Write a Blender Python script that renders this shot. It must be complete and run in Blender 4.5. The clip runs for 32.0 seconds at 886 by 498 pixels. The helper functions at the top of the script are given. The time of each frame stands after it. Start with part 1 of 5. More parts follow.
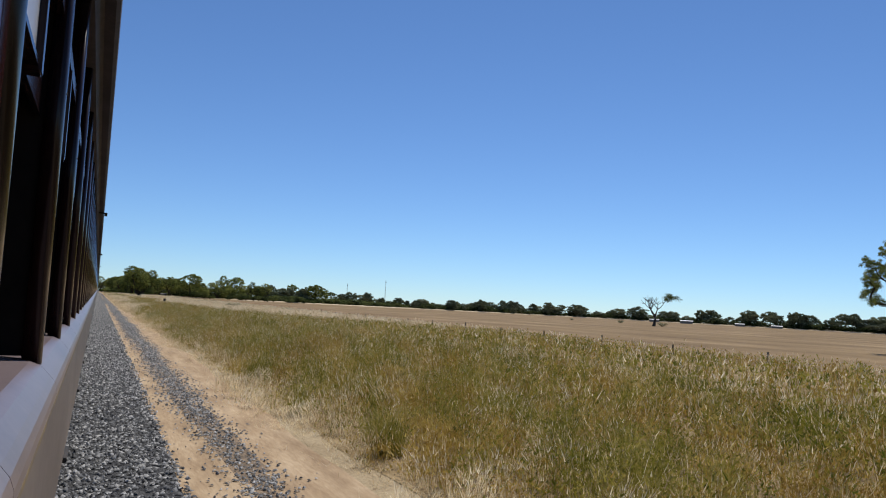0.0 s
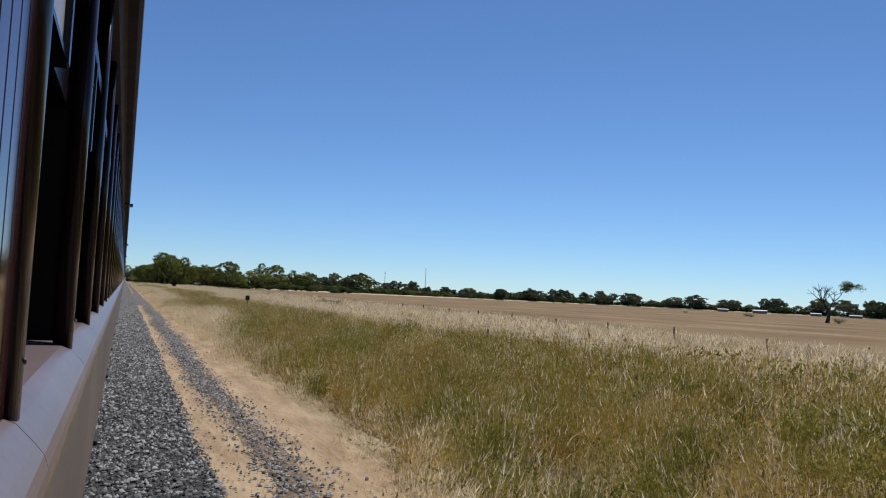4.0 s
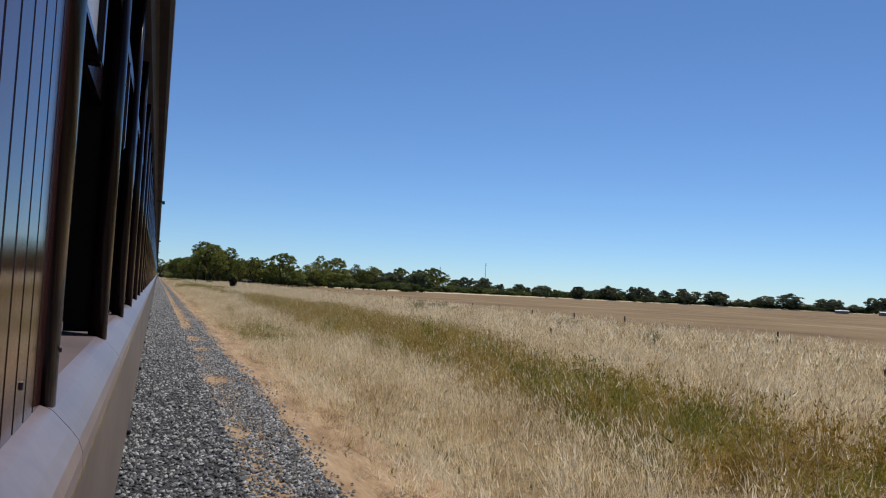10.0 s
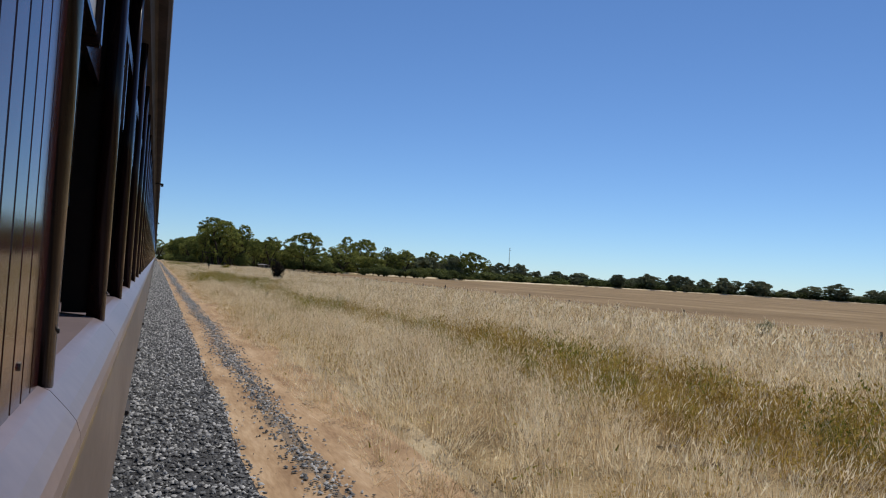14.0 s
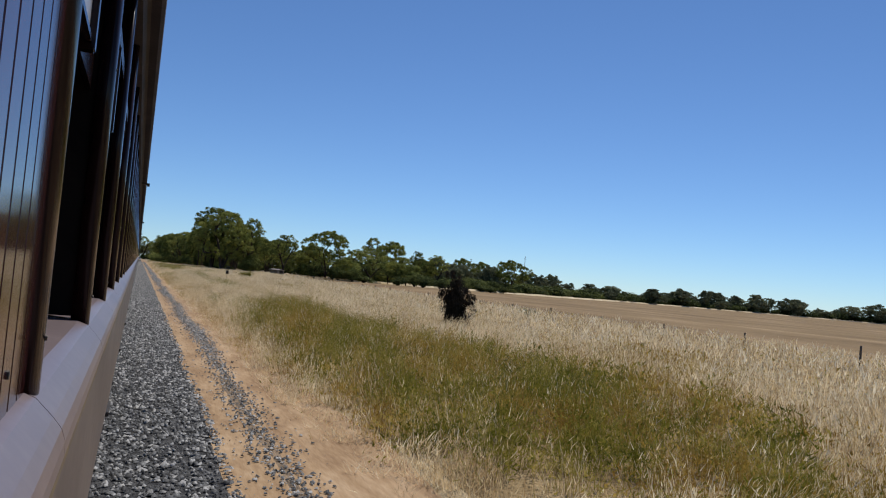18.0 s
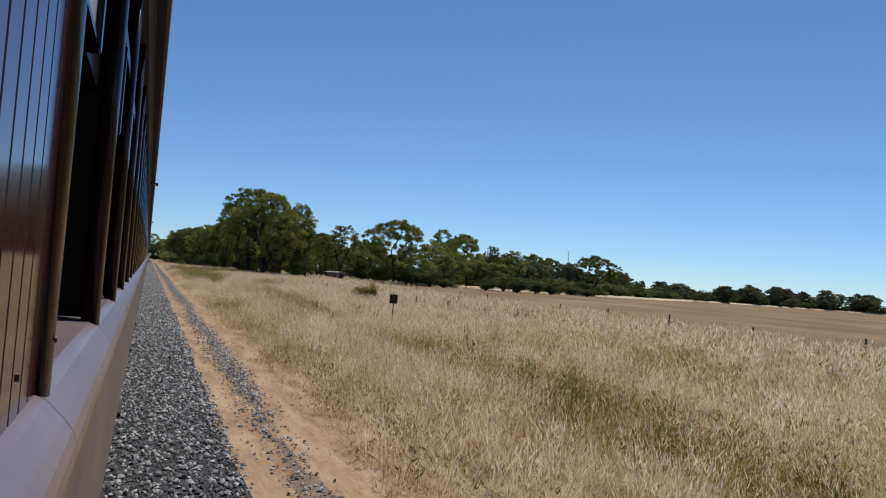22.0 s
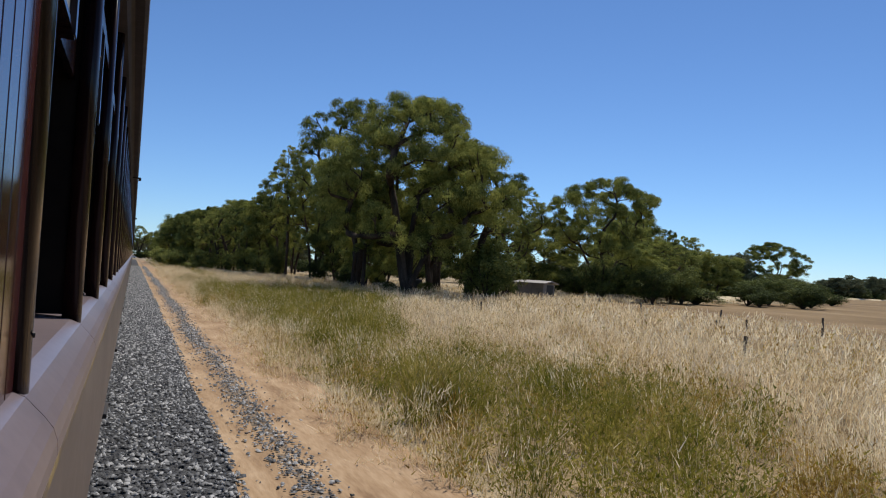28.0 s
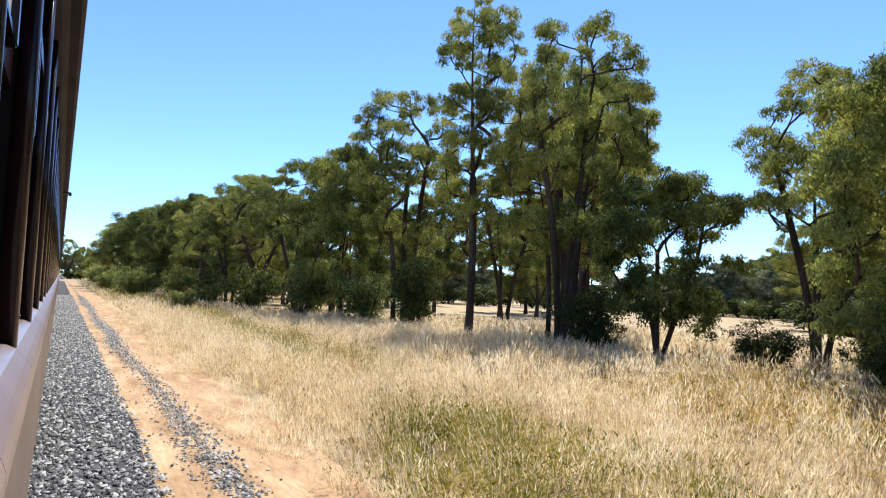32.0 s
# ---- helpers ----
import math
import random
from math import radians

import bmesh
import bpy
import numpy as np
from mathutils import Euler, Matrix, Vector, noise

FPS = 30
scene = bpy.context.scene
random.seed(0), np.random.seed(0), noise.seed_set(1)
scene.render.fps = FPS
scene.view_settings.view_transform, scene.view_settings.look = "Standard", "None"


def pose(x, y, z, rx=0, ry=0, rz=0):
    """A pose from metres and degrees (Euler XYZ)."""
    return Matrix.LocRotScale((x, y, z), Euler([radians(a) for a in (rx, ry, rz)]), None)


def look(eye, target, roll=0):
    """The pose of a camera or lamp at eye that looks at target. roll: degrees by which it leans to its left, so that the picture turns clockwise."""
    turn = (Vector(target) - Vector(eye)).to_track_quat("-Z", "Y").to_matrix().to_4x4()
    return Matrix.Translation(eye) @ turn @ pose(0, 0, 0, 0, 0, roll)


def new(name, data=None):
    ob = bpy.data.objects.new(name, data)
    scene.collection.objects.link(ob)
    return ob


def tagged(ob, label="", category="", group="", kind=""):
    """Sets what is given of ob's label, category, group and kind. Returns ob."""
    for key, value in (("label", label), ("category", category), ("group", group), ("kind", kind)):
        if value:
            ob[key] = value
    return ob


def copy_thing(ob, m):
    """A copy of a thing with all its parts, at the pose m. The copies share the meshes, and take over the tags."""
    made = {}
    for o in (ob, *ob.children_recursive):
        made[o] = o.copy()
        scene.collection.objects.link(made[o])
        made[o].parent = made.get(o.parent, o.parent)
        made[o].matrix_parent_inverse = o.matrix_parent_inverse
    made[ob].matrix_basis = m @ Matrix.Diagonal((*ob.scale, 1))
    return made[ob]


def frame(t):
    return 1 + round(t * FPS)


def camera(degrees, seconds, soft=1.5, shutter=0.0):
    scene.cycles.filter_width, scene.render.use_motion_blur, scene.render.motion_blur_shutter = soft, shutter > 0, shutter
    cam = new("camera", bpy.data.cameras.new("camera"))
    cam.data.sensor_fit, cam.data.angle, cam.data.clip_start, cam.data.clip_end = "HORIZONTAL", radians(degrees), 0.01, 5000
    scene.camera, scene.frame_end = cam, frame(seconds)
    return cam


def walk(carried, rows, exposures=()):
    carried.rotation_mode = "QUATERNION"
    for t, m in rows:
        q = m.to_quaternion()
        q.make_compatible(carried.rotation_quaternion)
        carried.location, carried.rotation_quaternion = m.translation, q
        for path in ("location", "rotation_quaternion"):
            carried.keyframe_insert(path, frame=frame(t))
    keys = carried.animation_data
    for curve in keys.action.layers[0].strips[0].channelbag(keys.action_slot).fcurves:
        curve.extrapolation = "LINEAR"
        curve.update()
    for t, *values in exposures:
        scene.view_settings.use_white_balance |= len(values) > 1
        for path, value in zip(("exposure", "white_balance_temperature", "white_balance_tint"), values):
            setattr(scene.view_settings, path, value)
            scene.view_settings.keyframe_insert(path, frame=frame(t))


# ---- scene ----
# seconds, x, y, z, turn to the right of the line, tilt up, lean
PATH = (
    (0, -0.001, -0.000, 2.859, 23.95, 4.38, 3.13),
    (0.5, 0.010, 9.217, 2.845, 24.33, 2.82, 1.64),
    (1, 0.003, 18.450, 2.850, 23.56, 1.56, 3.41),
    (1.5, -0.004, 27.701, 2.847, 21.15, 1.93, 2.68),
    (2, -0.003, 36.970, 2.850, 23.04, 3.78, 2.82),
    (2.5, -0.002, 46.253, 2.849, 22.56, 2.70, 2.67),
    (3, -0.002, 55.555, 2.849, 21.73, 3.04, 2.34),
    (3.5, -0.003, 64.871, 2.850, 22.37, 3.44, 2.92),
    (5.5, 0.004, 102.287, 2.847, 21.49, 3.24, 2.72),
    (6, 0.000, 111.681, 2.851, 20.95, 3.60, 2.63),
    (6.5, 0.013, 121.076, 2.846, 23.89, 3.29, 1.78),
    (7, 0.008, 130.503, 2.844, 21.61, 3.10, 2.11),
    (7.5, 0.005, 139.937, 2.848, 21.67, 3.43, 3.12),
    (8, 0.005, 149.381, 2.849, 22.06, 3.65, 3.37),
    (8.5, 0.003, 158.847, 2.842, 21.05, 2.85, 3.59),
    (9, -0.003, 168.322, 2.846, 19.58, 2.97, 3.76),
    (9.5, 0.004, 177.798, 2.846, 20.33, 3.28, 2.71),
    (10, 0.001, 187.294, 2.842, 20.26, 3.01, 3.06),
    (10.5, 0.000, 196.792, 2.845, 20.54, 2.74, 3.84),
    (11, -0.002, 206.301, 2.847, 21.27, 2.85, 3.96),
    (11.5, 0.002, 215.823, 2.843, 20.83, 3.46, 3.13),
    (12, 0.005, 225.348, 2.844, 21.88, 3.28, 3.36),
    (12.5, -0.002, 234.889, 2.842, 20.24, 2.81, 3.45),
    (13, 0.002, 244.424, 2.843, 20.69, 2.36, 3.72),
    (13.5, 0.002, 253.983, 2.841, 20.25, 2.05, 3.53),
    (15.5, -0.001, 292.220, 2.851, 21.40, 1.38, 4.18),
    (16, -0.004, 301.793, 2.851, 20.43, 1.05, 4.08),
    (16.5, -0.004, 311.364, 2.857, 22.07, 1.32, 4.00),
    (17, -0.003, 320.937, 2.853, 22.30, 1.94, 3.23),
    (17.5, -0.002, 330.498, 2.857, 22.10, 2.87, 3.68),
    (18, -0.010, 340.066, 2.860, 21.44, 2.48, 5.11),
    (18.5, -0.005, 349.640, 2.856, 21.68, 2.54, 3.73),
    (19, -0.003, 359.203, 2.855, 21.80, 3.50, 2.87),
    (19.5, -0.001, 368.766, 2.855, 22.81, 2.48, 2.37),
    (20, -0.004, 378.317, 2.855, 21.22, 2.44, 2.96),
    (20.5, -0.003, 387.873, 2.858, 21.87, 2.67, 3.34),
    (21, -0.001, 397.415, 2.855, 21.34, 2.05, 4.07),
    (21.5, -0.006, 406.956, 2.854, 22.04, 2.04, 3.98),
    (22, -0.008, 416.468, 2.862, 20.85, 2.14, 4.44),
    (22.5, -0.004, 425.989, 2.854, 22.19, 1.78, 4.68),
    (23, -0.008, 435.499, 2.852, 19.09, 0.61, 3.97),
    (23.5, -0.003, 444.986, 2.846, 21.88, 1.16, 3.46),
    (24, -0.007, 454.470, 2.852, 21.94, 1.37, 4.37),
    (24.5, 0.004, 463.926, 2.846, 22.80, 2.21, 5.24),
    (25, 0.000, 473.380, 2.850, 21.35, 0.80, 4.40),
    (25.5, 0.001, 482.811, 2.850, 22.32, 1.62, 3.54),
    (27.5, -0.000, 520.342, 2.850, 21.23, 1.70, 3.35),
    (28, -0.001, 529.669, 2.850, 21.89, 1.64, 3.39),
    (28.5, 0.002, 538.971, 2.851, 23.60, 2.39, 2.90),
    (29, 0.003, 548.247, 2.850, 22.98, 2.24, 1.49),
    (29.5, 0.001, 557.495, 2.850, 24.48, 2.10, 2.36),
    (30, 0.000, 566.716, 2.850, 22.61, 1.21, 3.45),
    (30.5, -0.004, 575.907, 2.848, 23.38, 1.56, 2.71),
    (31, -0.002, 585.064, 2.849, 23.62, 2.82, 3.39),
    (31.5, -0.015, 594.181, 2.852, 25.96, 3.71, 5.05),
    (32, -0.040, 603.274, 2.849, 26.34, 3.11, 2.79),
)


def way_pose(x, y, z, turn, tilt, lean):
    a, b = radians(turn), radians(tilt)
    eye = Vector((x, y, z))
    return look(eye, eye + Vector((math.sin(a) * math.cos(b), math.cos(a) * math.cos(b), math.sin(b))), lean)


EXPOSURES = ((0, -0.02), (3, -0.1), (6, -0.15), (23, -0.12), (28, 0.02), (29, 0.32), (30, 0.74), (31, 1.1), (32, 1.15))
cam = camera(59.9, 32.0, 1.1)
walk(cam, [(r[0], way_pose(*r[1:])) for r in PATH], EXPOSURES)

# ---- light ----
SUN_TURN, SUN_HIGH = 42.0, 55.0      # degrees right of the line, degrees above the horizon
world = bpy.data.worlds.new("world")
scene.world = world
world.use_nodes = True
wn = world.node_tree
sky = wn.nodes.new("ShaderNodeTexSky")
sky.sky_type, sky.sun_disc = "NISHITA", False
sky.sun_elevation, sky.sun_rotation = radians(SUN_HIGH), radians(SUN_TURN)
sky.altitude, sky.air_density, sky.dust_density, sky.ozone_density = 900, 0.85, 0.0, 3.0
tint = wn.nodes.new("ShaderNodeMix")
tint.data_type, tint.blend_type = "RGBA", "MULTIPLY"
tint.inputs[0].default_value = 1.0
tint.inputs[7].default_value = (0.765, 0.97, 1.205, 1)
wn.links.new(sky.outputs[0], tint.inputs[6])
wn.links.new(tint.outputs[2], wn.nodes["Background"].inputs[0])
wn.nodes["Background"].inputs[1].default_value = 0.090
sun_data = bpy.data.lights.new("sun", "SUN")
sun_data.energy, sun_data.angle, sun_data.color = 4.4, radians(0.5), (1.0, 0.95, 0.87)
sun = new("sun", sun_data)
a, b = radians(SUN_TURN), radians(SUN_HIGH)
sun.matrix_world = look((math.sin(a) * math.cos(b) * 60, math.cos(a) * math.cos(b) * 60 + 300, math.sin(b) * 60 + 20), (0, 300, 20))


# ---- materials ----
def ramp_node(nt, stops):
    node = nt.nodes.new("ShaderNodeValToRGB")
    el = node.color_ramp.elements
    while len(el) < len(stops):
        el.new(0.5)
    for e, (p, c) in zip(el, stops):
        e.position, e.color = p, (*c, 1)
    return node


def material(name, colours, scale=4.0, rough=0.8, metal=0.0, fine=60.0, bump=0.2, depth=0.01, island=0.0, thing=0.0, through_light=0.0, stretch=(1, 1, 1), spec=0.5):
    """A mottled surface: two scales of noise through a ramp of colours, fine relief, and a random shift by island or object."""
    m = bpy.data.materials.new(name)
    m.use_nodes = True
    nt = m.node_tree
    bs = nt.nodes["Principled BSDF"]
    geo = nt.nodes.new("ShaderNodeNewGeometry")
    mp = nt.nodes.new("ShaderNodeMapping")
    mp.inputs["Scale"].default_value = stretch
    nt.links.new(geo.outputs["Position"], mp.inputs[0])
    n1, n2 = nt.nodes.new("ShaderNodeTexNoise"), nt.nodes.new("ShaderNodeTexNoise")
    n1.inputs["Scale"].default_value, n2.inputs["Scale"].default_value = scale, fine
    n1.inputs["Detail"].default_value, n2.inputs["Detail"].default_value = 5, 3
    for n in (n1, n2):
        nt.links.new(mp.outputs[0], n.inputs["Vector"])
    mix = nt.nodes.new("ShaderNodeMath")
    mix.operation = "MULTIPLY_ADD"
    nt.links.new(n2.outputs[0], mix.inputs[0])
    mix.inputs[1].default_value = 0.45
    sub = nt.nodes.new("ShaderNodeMath")
    sub.operation = "SUBTRACT"
    nt.links.new(n1.outputs[0], sub.inputs[0])
    sub.inputs[1].default_value = 0.22
    nt.links.new(sub.outputs[0], mix.inputs[2])
    value = mix.outputs[0]
    for amount, socket in ((island, geo.outputs["Random Per Island"]), (thing, nt.nodes.new("ShaderNodeObjectInfo").outputs["Random"])):
        if amount:
            ad = nt.nodes.new("ShaderNodeMath")
            ad.operation = "MULTIPLY_ADD"
            nt.links.new(socket, ad.inputs[0])
            ad.inputs[1].default_value = amount
            s2 = nt.nodes.new("ShaderNodeMath")
            s2.operation = "SUBTRACT"
            nt.links.new(value, s2.inputs[0])
            s2.inputs[1].default_value = amount / 2
            nt.links.new(s2.outputs[0], ad.inputs[2])
            value = ad.outputs[0]
    k = len(colours)
    rp = ramp_node(nt, [(0.25 + 0.5 * i / max(1, k - 1), c) for i, c in enumerate(colours)])
    nt.links.new(value, rp.inputs[0])
    nt.links.new(rp.outputs[0], bs.inputs["Base Color"])
    bs.inputs["Roughness"].default_value, bs.inputs["Metallic"].default_value = rough, metal
    bs.inputs["Specular IOR Level"].default_value = spec
    if bump:
        bp = nt.nodes.new("ShaderNodeBump")
        bp.inputs["Strength"].default_value, bp.inputs["Distance"].default_value = bump, depth
        nt.links.new(n2.outputs[0], bp.inputs["Height"])
        nt.links.new(bp.outputs[0], bs.inputs["Normal"])
    if through_light:
        tr = nt.nodes.new("ShaderNodeBsdfTranslucent")
        nt.links.new(rp.outputs[0], tr.inputs["Color"])
        ms = nt.nodes.new("ShaderNodeMixShader")
        ms.inputs[0].default_value = through_light
        nt.links.new(bs.outputs[0], ms.inputs[1])
        nt.links.new(tr.outputs[0], ms.inputs[2])
        nt.links.new(ms.outputs[0], nt.nodes["Material Output"].inputs[0])
    return m


M = {}
# shade of the gaps between stones is put into this darker bed colour
M["ballast"] = material("ballast", [(0.03, 0.03, 0.032), (0.065, 0.065, 0.068), (0.12, 0.12, 0.12)], 9, 0.9, fine=30, bump=1.0, depth=0.06, spec=0.1)
# litter brown, with the shade between grass clumps put into its colour
M["thatch"] = material("thatch", [(0.13, 0.09, 0.045), (0.25, 0.18, 0.092), (0.40, 0.30, 0.17)], 0.6, 0.95, fine=9, bump=0.8, depth=0.08, spec=0.1)
M["stone"] = material("stone", [(0.022, 0.023, 0.027), (0.05, 0.052, 0.057), (0.088, 0.09, 0.096), (0.14, 0.141, 0.145), (0.34, 0.335, 0.33)], 6, 0.75, fine=60, island=0.66, bump=0.3)
M["dirt"] = material("dirt", [(0.23, 0.142, 0.08), (0.36, 0.24, 0.138), (0.48, 0.342, 0.215)], 2.2, 0.95, fine=14, bump=0.6, depth=0.02, stretch=(1, 0.22, 1), spec=0.1)
M["grit"] = material("grit", [(0.12, 0.095, 0.072), (0.22, 0.165, 0.115), (0.34, 0.245, 0.16)], 3, 0.95, fine=26, bump=0.9, depth=0.03, spec=0.1)
M["soil"] = material("soil", [(0.21, 0.155, 0.09), (0.35, 0.27, 0.165), (0.50, 0.405, 0.26)], 0.5, 0.95, fine=14, bump=0.8, depth=0.05, spec=0.1)
M["paddock"] = material("paddock", [(0.125, 0.078, 0.038), (0.195, 0.13, 0.064), (0.245, 0.168, 0.086), (0.34, 0.245, 0.138)], 0.06, 0.95, fine=1.2, bump=0.3, depth=0.05, stretch=(1, 0.55, 1), spec=0.1)
M["pale_grass"] = material("pale_grass", [(0.42, 0.33, 0.19), (0.55, 0.45, 0.28), (0.66, 0.56, 0.38)], 0.2, 0.9, fine=3, bump=0.6, depth=0.1, spec=0.1)
M["straw"] = material("straw", [(0.34, 0.235, 0.12), (0.65, 0.50, 0.295), (0.88, 0.75, 0.51), (0.97, 0.88, 0.69)], 0.7, 0.8, fine=4, bump=0, island=0.32, through_light=0.42, spec=0.12)
M["straw_head"] = material("straw_head", [(0.66, 0.52, 0.29), (0.82, 0.70, 0.45), (0.93, 0.84, 0.60)], 0.35, 0.7, fine=5, bump=0, island=0.32, through_light=0.35, spec=0.1)
M["green_grass"] = material("green_grass", [(0.10, 0.118, 0.016), (0.195, 0.19, 0.026), (0.32, 0.275, 0.05), (0.50, 0.41, 0.13)], 0.6, 0.8, fine=4, bump=0, island=0.32, through_light=0.3, spec=0.12)
M["green_head"] = material("green_head", [(0.20, 0.17, 0.05), (0.34, 0.285, 0.09), (0.52, 0.43, 0.17)], 0.5, 0.7, fine=4, bump=0, island=0.32, through_light=0.3, spec=0.1)
M["rust_weed"] = material("rust_weed", [(0.22, 0.13, 0.028), (0.40, 0.27, 0.06), (0.60, 0.46, 0.14)], 0.5, 0.8, fine=4, bump=0, island=0.32, through_light=0.3, spec=0.12)
M["leaf"] = material("leaf", [(0.055, 0.075, 0.022), (0.18, 0.208, 0.054), (0.46, 0.455, 0.12)], 0.4, 0.75, fine=1.8, bump=0, island=0.26, thing=0.22, through_light=0.4, spec=0.15)
# distance haze is put into this paler, greyer version of the leaf colour
M["hazed_leaf"] = material("hazed_leaf", [(0.08, 0.09, 0.05), (0.175, 0.19, 0.098), (0.34, 0.33, 0.17)], 0.3, 0.75, fine=1.2, bump=0, island=0.3, thing=0.3, through_light=0.2, spec=0.15)
M["pale_dirt"] = material("pale_dirt", [(0.28, 0.192, 0.115), (0.39, 0.28, 0.172), (0.51, 0.385, 0.25)], 2.2, 0.95, fine=14, bump=0.6, depth=0.02, stretch=(1, 0.22, 1), spec=0.1)
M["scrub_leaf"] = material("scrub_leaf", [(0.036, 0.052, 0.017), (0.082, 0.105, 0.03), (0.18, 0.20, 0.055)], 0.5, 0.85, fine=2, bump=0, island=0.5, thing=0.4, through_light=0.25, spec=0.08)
M["dark_leaf"] = material("dark_leaf", [(0.015, 0.014, 0.010), (0.035, 0.03, 0.02), (0.07, 0.055, 0.04)], 1.0, 0.85, fine=6, bump=0, island=0.5, through_light=0.1, spec=0.08)
M["grey_leaf"] = material("grey_leaf", [(0.17, 0.175, 0.09), (0.27, 0.26, 0.14), (0.38, 0.35, 0.20)], 0.5, 0.6, fine=6, bump=0, island=0.5, through_light=0.3, spec=0.1)
M["tuft"] = material("tuft", [(0.12, 0.14, 0.02), (0.24, 0.22, 0.035), (0.40, 0.31, 0.08)], 1.5, 0.7, fine=6, bump=0, island=0.5, through_light=0.3, spec=0.1)
M["dock_seed"] = material("dock_seed", [(0.05, 0.025, 0.012), (0.09, 0.045, 0.02), (0.14, 0.07, 0.03)], 1.5, 0.8, fine=6, bump=0, island=0.5)
M["bark"] = material("bark", [(0.026, 0.019, 0.014), (0.055, 0.041, 0.03), (0.13, 0.10, 0.077)], 1.2, 0.9, fine=14, bump=0.8, depth=0.03, stretch=(1, 1, 0.25), spec=0.1)
M["dead_wood"] = material("dead_wood", [(0.025, 0.02, 0.017), (0.05, 0.042, 0.035), (0.09, 0.076, 0.064)], 1.2, 0.9, fine=14, bump=0.8, depth=0.03, stretch=(1, 1, 0.25))
M["post_wood"] = material("post_wood", [(0.04, 0.035, 0.03), (0.09, 0.075, 0.06), (0.15, 0.13, 0.11)], 3, 0.9, fine=30, bump=0.5, thing=0.3, stretch=(1, 1, 0.2))
M["varnish"] = material("varnish", [(0.030, 0.009, 0.010), (0.048, 0.014, 0.015), (0.07, 0.021, 0.021)], 2.5, 0.12, fine=40, bump=0.03, depth=0.002, thing=0.35, stretch=(1, 1, 0.15))
M["paint"] = material("paint", [(0.13, 0.10, 0.105), (0.17, 0.13, 0.135), (0.21, 0.165, 0.165)], 1.5, 0.32, fine=30, bump=0.04, depth=0.003)
# lower side: darker and browner than the sill paint
M["dark_paint"] = material("dark_paint", [(0.065, 0.05, 0.045), (0.10, 0.078, 0.072), (0.15, 0.12, 0.105)], 2.2, 0.45, fine=26, bump=0.06, depth=0.004, stretch=(1, 0.4, 1))
M["yellow_line"] = material("yellow_line", [(0.09, 0.066, 0.05), (0.12, 0.09, 0.062), (0.19, 0.135, 0.06), (0.27, 0.19, 0.065)], 5, 0.5, fine=40, bump=0.05, depth=0.002)
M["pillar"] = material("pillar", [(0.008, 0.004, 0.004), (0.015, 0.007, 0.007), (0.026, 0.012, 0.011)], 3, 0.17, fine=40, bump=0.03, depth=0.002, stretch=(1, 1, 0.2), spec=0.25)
# interior darkness is put into this near-black colour so open windows read black
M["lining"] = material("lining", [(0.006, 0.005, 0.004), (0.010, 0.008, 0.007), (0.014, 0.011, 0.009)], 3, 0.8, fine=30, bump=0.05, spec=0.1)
M["car_paint"] = material("car_paint", [(0.62, 0.62, 0.62), (0.70, 0.70, 0.70), (0.76, 0.76, 0.75)], 1, 0.25, fine=20, bump=0.0)
M["car_grey"] = material("car_grey", [(0.10, 0.105, 0.11), (0.14, 0.145, 0.15), (0.18, 0.185, 0.19)], 1, 0.25, fine=20, bump=0.0)
M["crossing"] = material("crossing", [(0.20, 0.18, 0.16), (0.28, 0.255, 0.225), (0.36, 0.33, 0.29)], 0.6, 0.9, fine=12, bump=0.4, spec=0.1)
M["roof"] = material("roof", [(0.14, 0.12, 0.11), (0.22, 0.20, 0.18), (0.30, 0.27, 0.25)], 1.2, 0.6, fine=25, bump=0.1)
M["gutter"] = material("gutter", [(0.03, 0.026, 0.031), (0.046, 0.04, 0.047), (0.07, 0.06, 0.068)], 2, 0.7, fine=30, bump=0.1, spec=0.2)
M["iron"] = material("iron", [(0.02, 0.018, 0.016), (0.04, 0.034, 0.03), (0.07, 0.055, 0.045)], 3, 0.6, 0.4, fine=30, bump=0.2)
M["rail"] = material("rail", [(0.10, 0.05, 0.03), (0.16, 0.09, 0.06), (0.22, 0.14, 0.10)], 3, 0.6, 0.5, fine=30, bump=0.2)
# pane grey: the sky's reflection is put into the glass colour
M["sky_grey_glass"] = material("sky_grey_glass", [(0.30, 0.30, 0.31), (0.36, 0.36, 0.37), (0.42, 0.42, 0.43)], 2, 0.3, fine=20, bump=0.02)
M["sign_back"] = material("sign_back", [(0.012, 0.011, 0.010), (0.02, 0.018, 0.016), (0.03, 0.027, 0.024)], 4, 0.6, 0.3, fine=40, bump=0.05)
M["galvanised"] = material("galvanised", [(0.16, 0.16, 0.16), (0.24, 0.24, 0.24), (0.32, 0.32, 0.32)], 4, 0.5, 0.5, fine=40, bump=0.05)
M["white_metal"] = material("white_metal", [(0.36, 0.36, 0.36), (0.46, 0.46, 0.45), (0.55, 0.55, 0.54)], 1, 0.5, fine=10, bump=0.05)
M["weatherboard"] = material("weatherboard", [(0.14, 0.13, 0.115), (0.20, 0.185, 0.165), (0.26, 0.245, 0.22)], 1, 0.8, fine=10, bump=0.1)


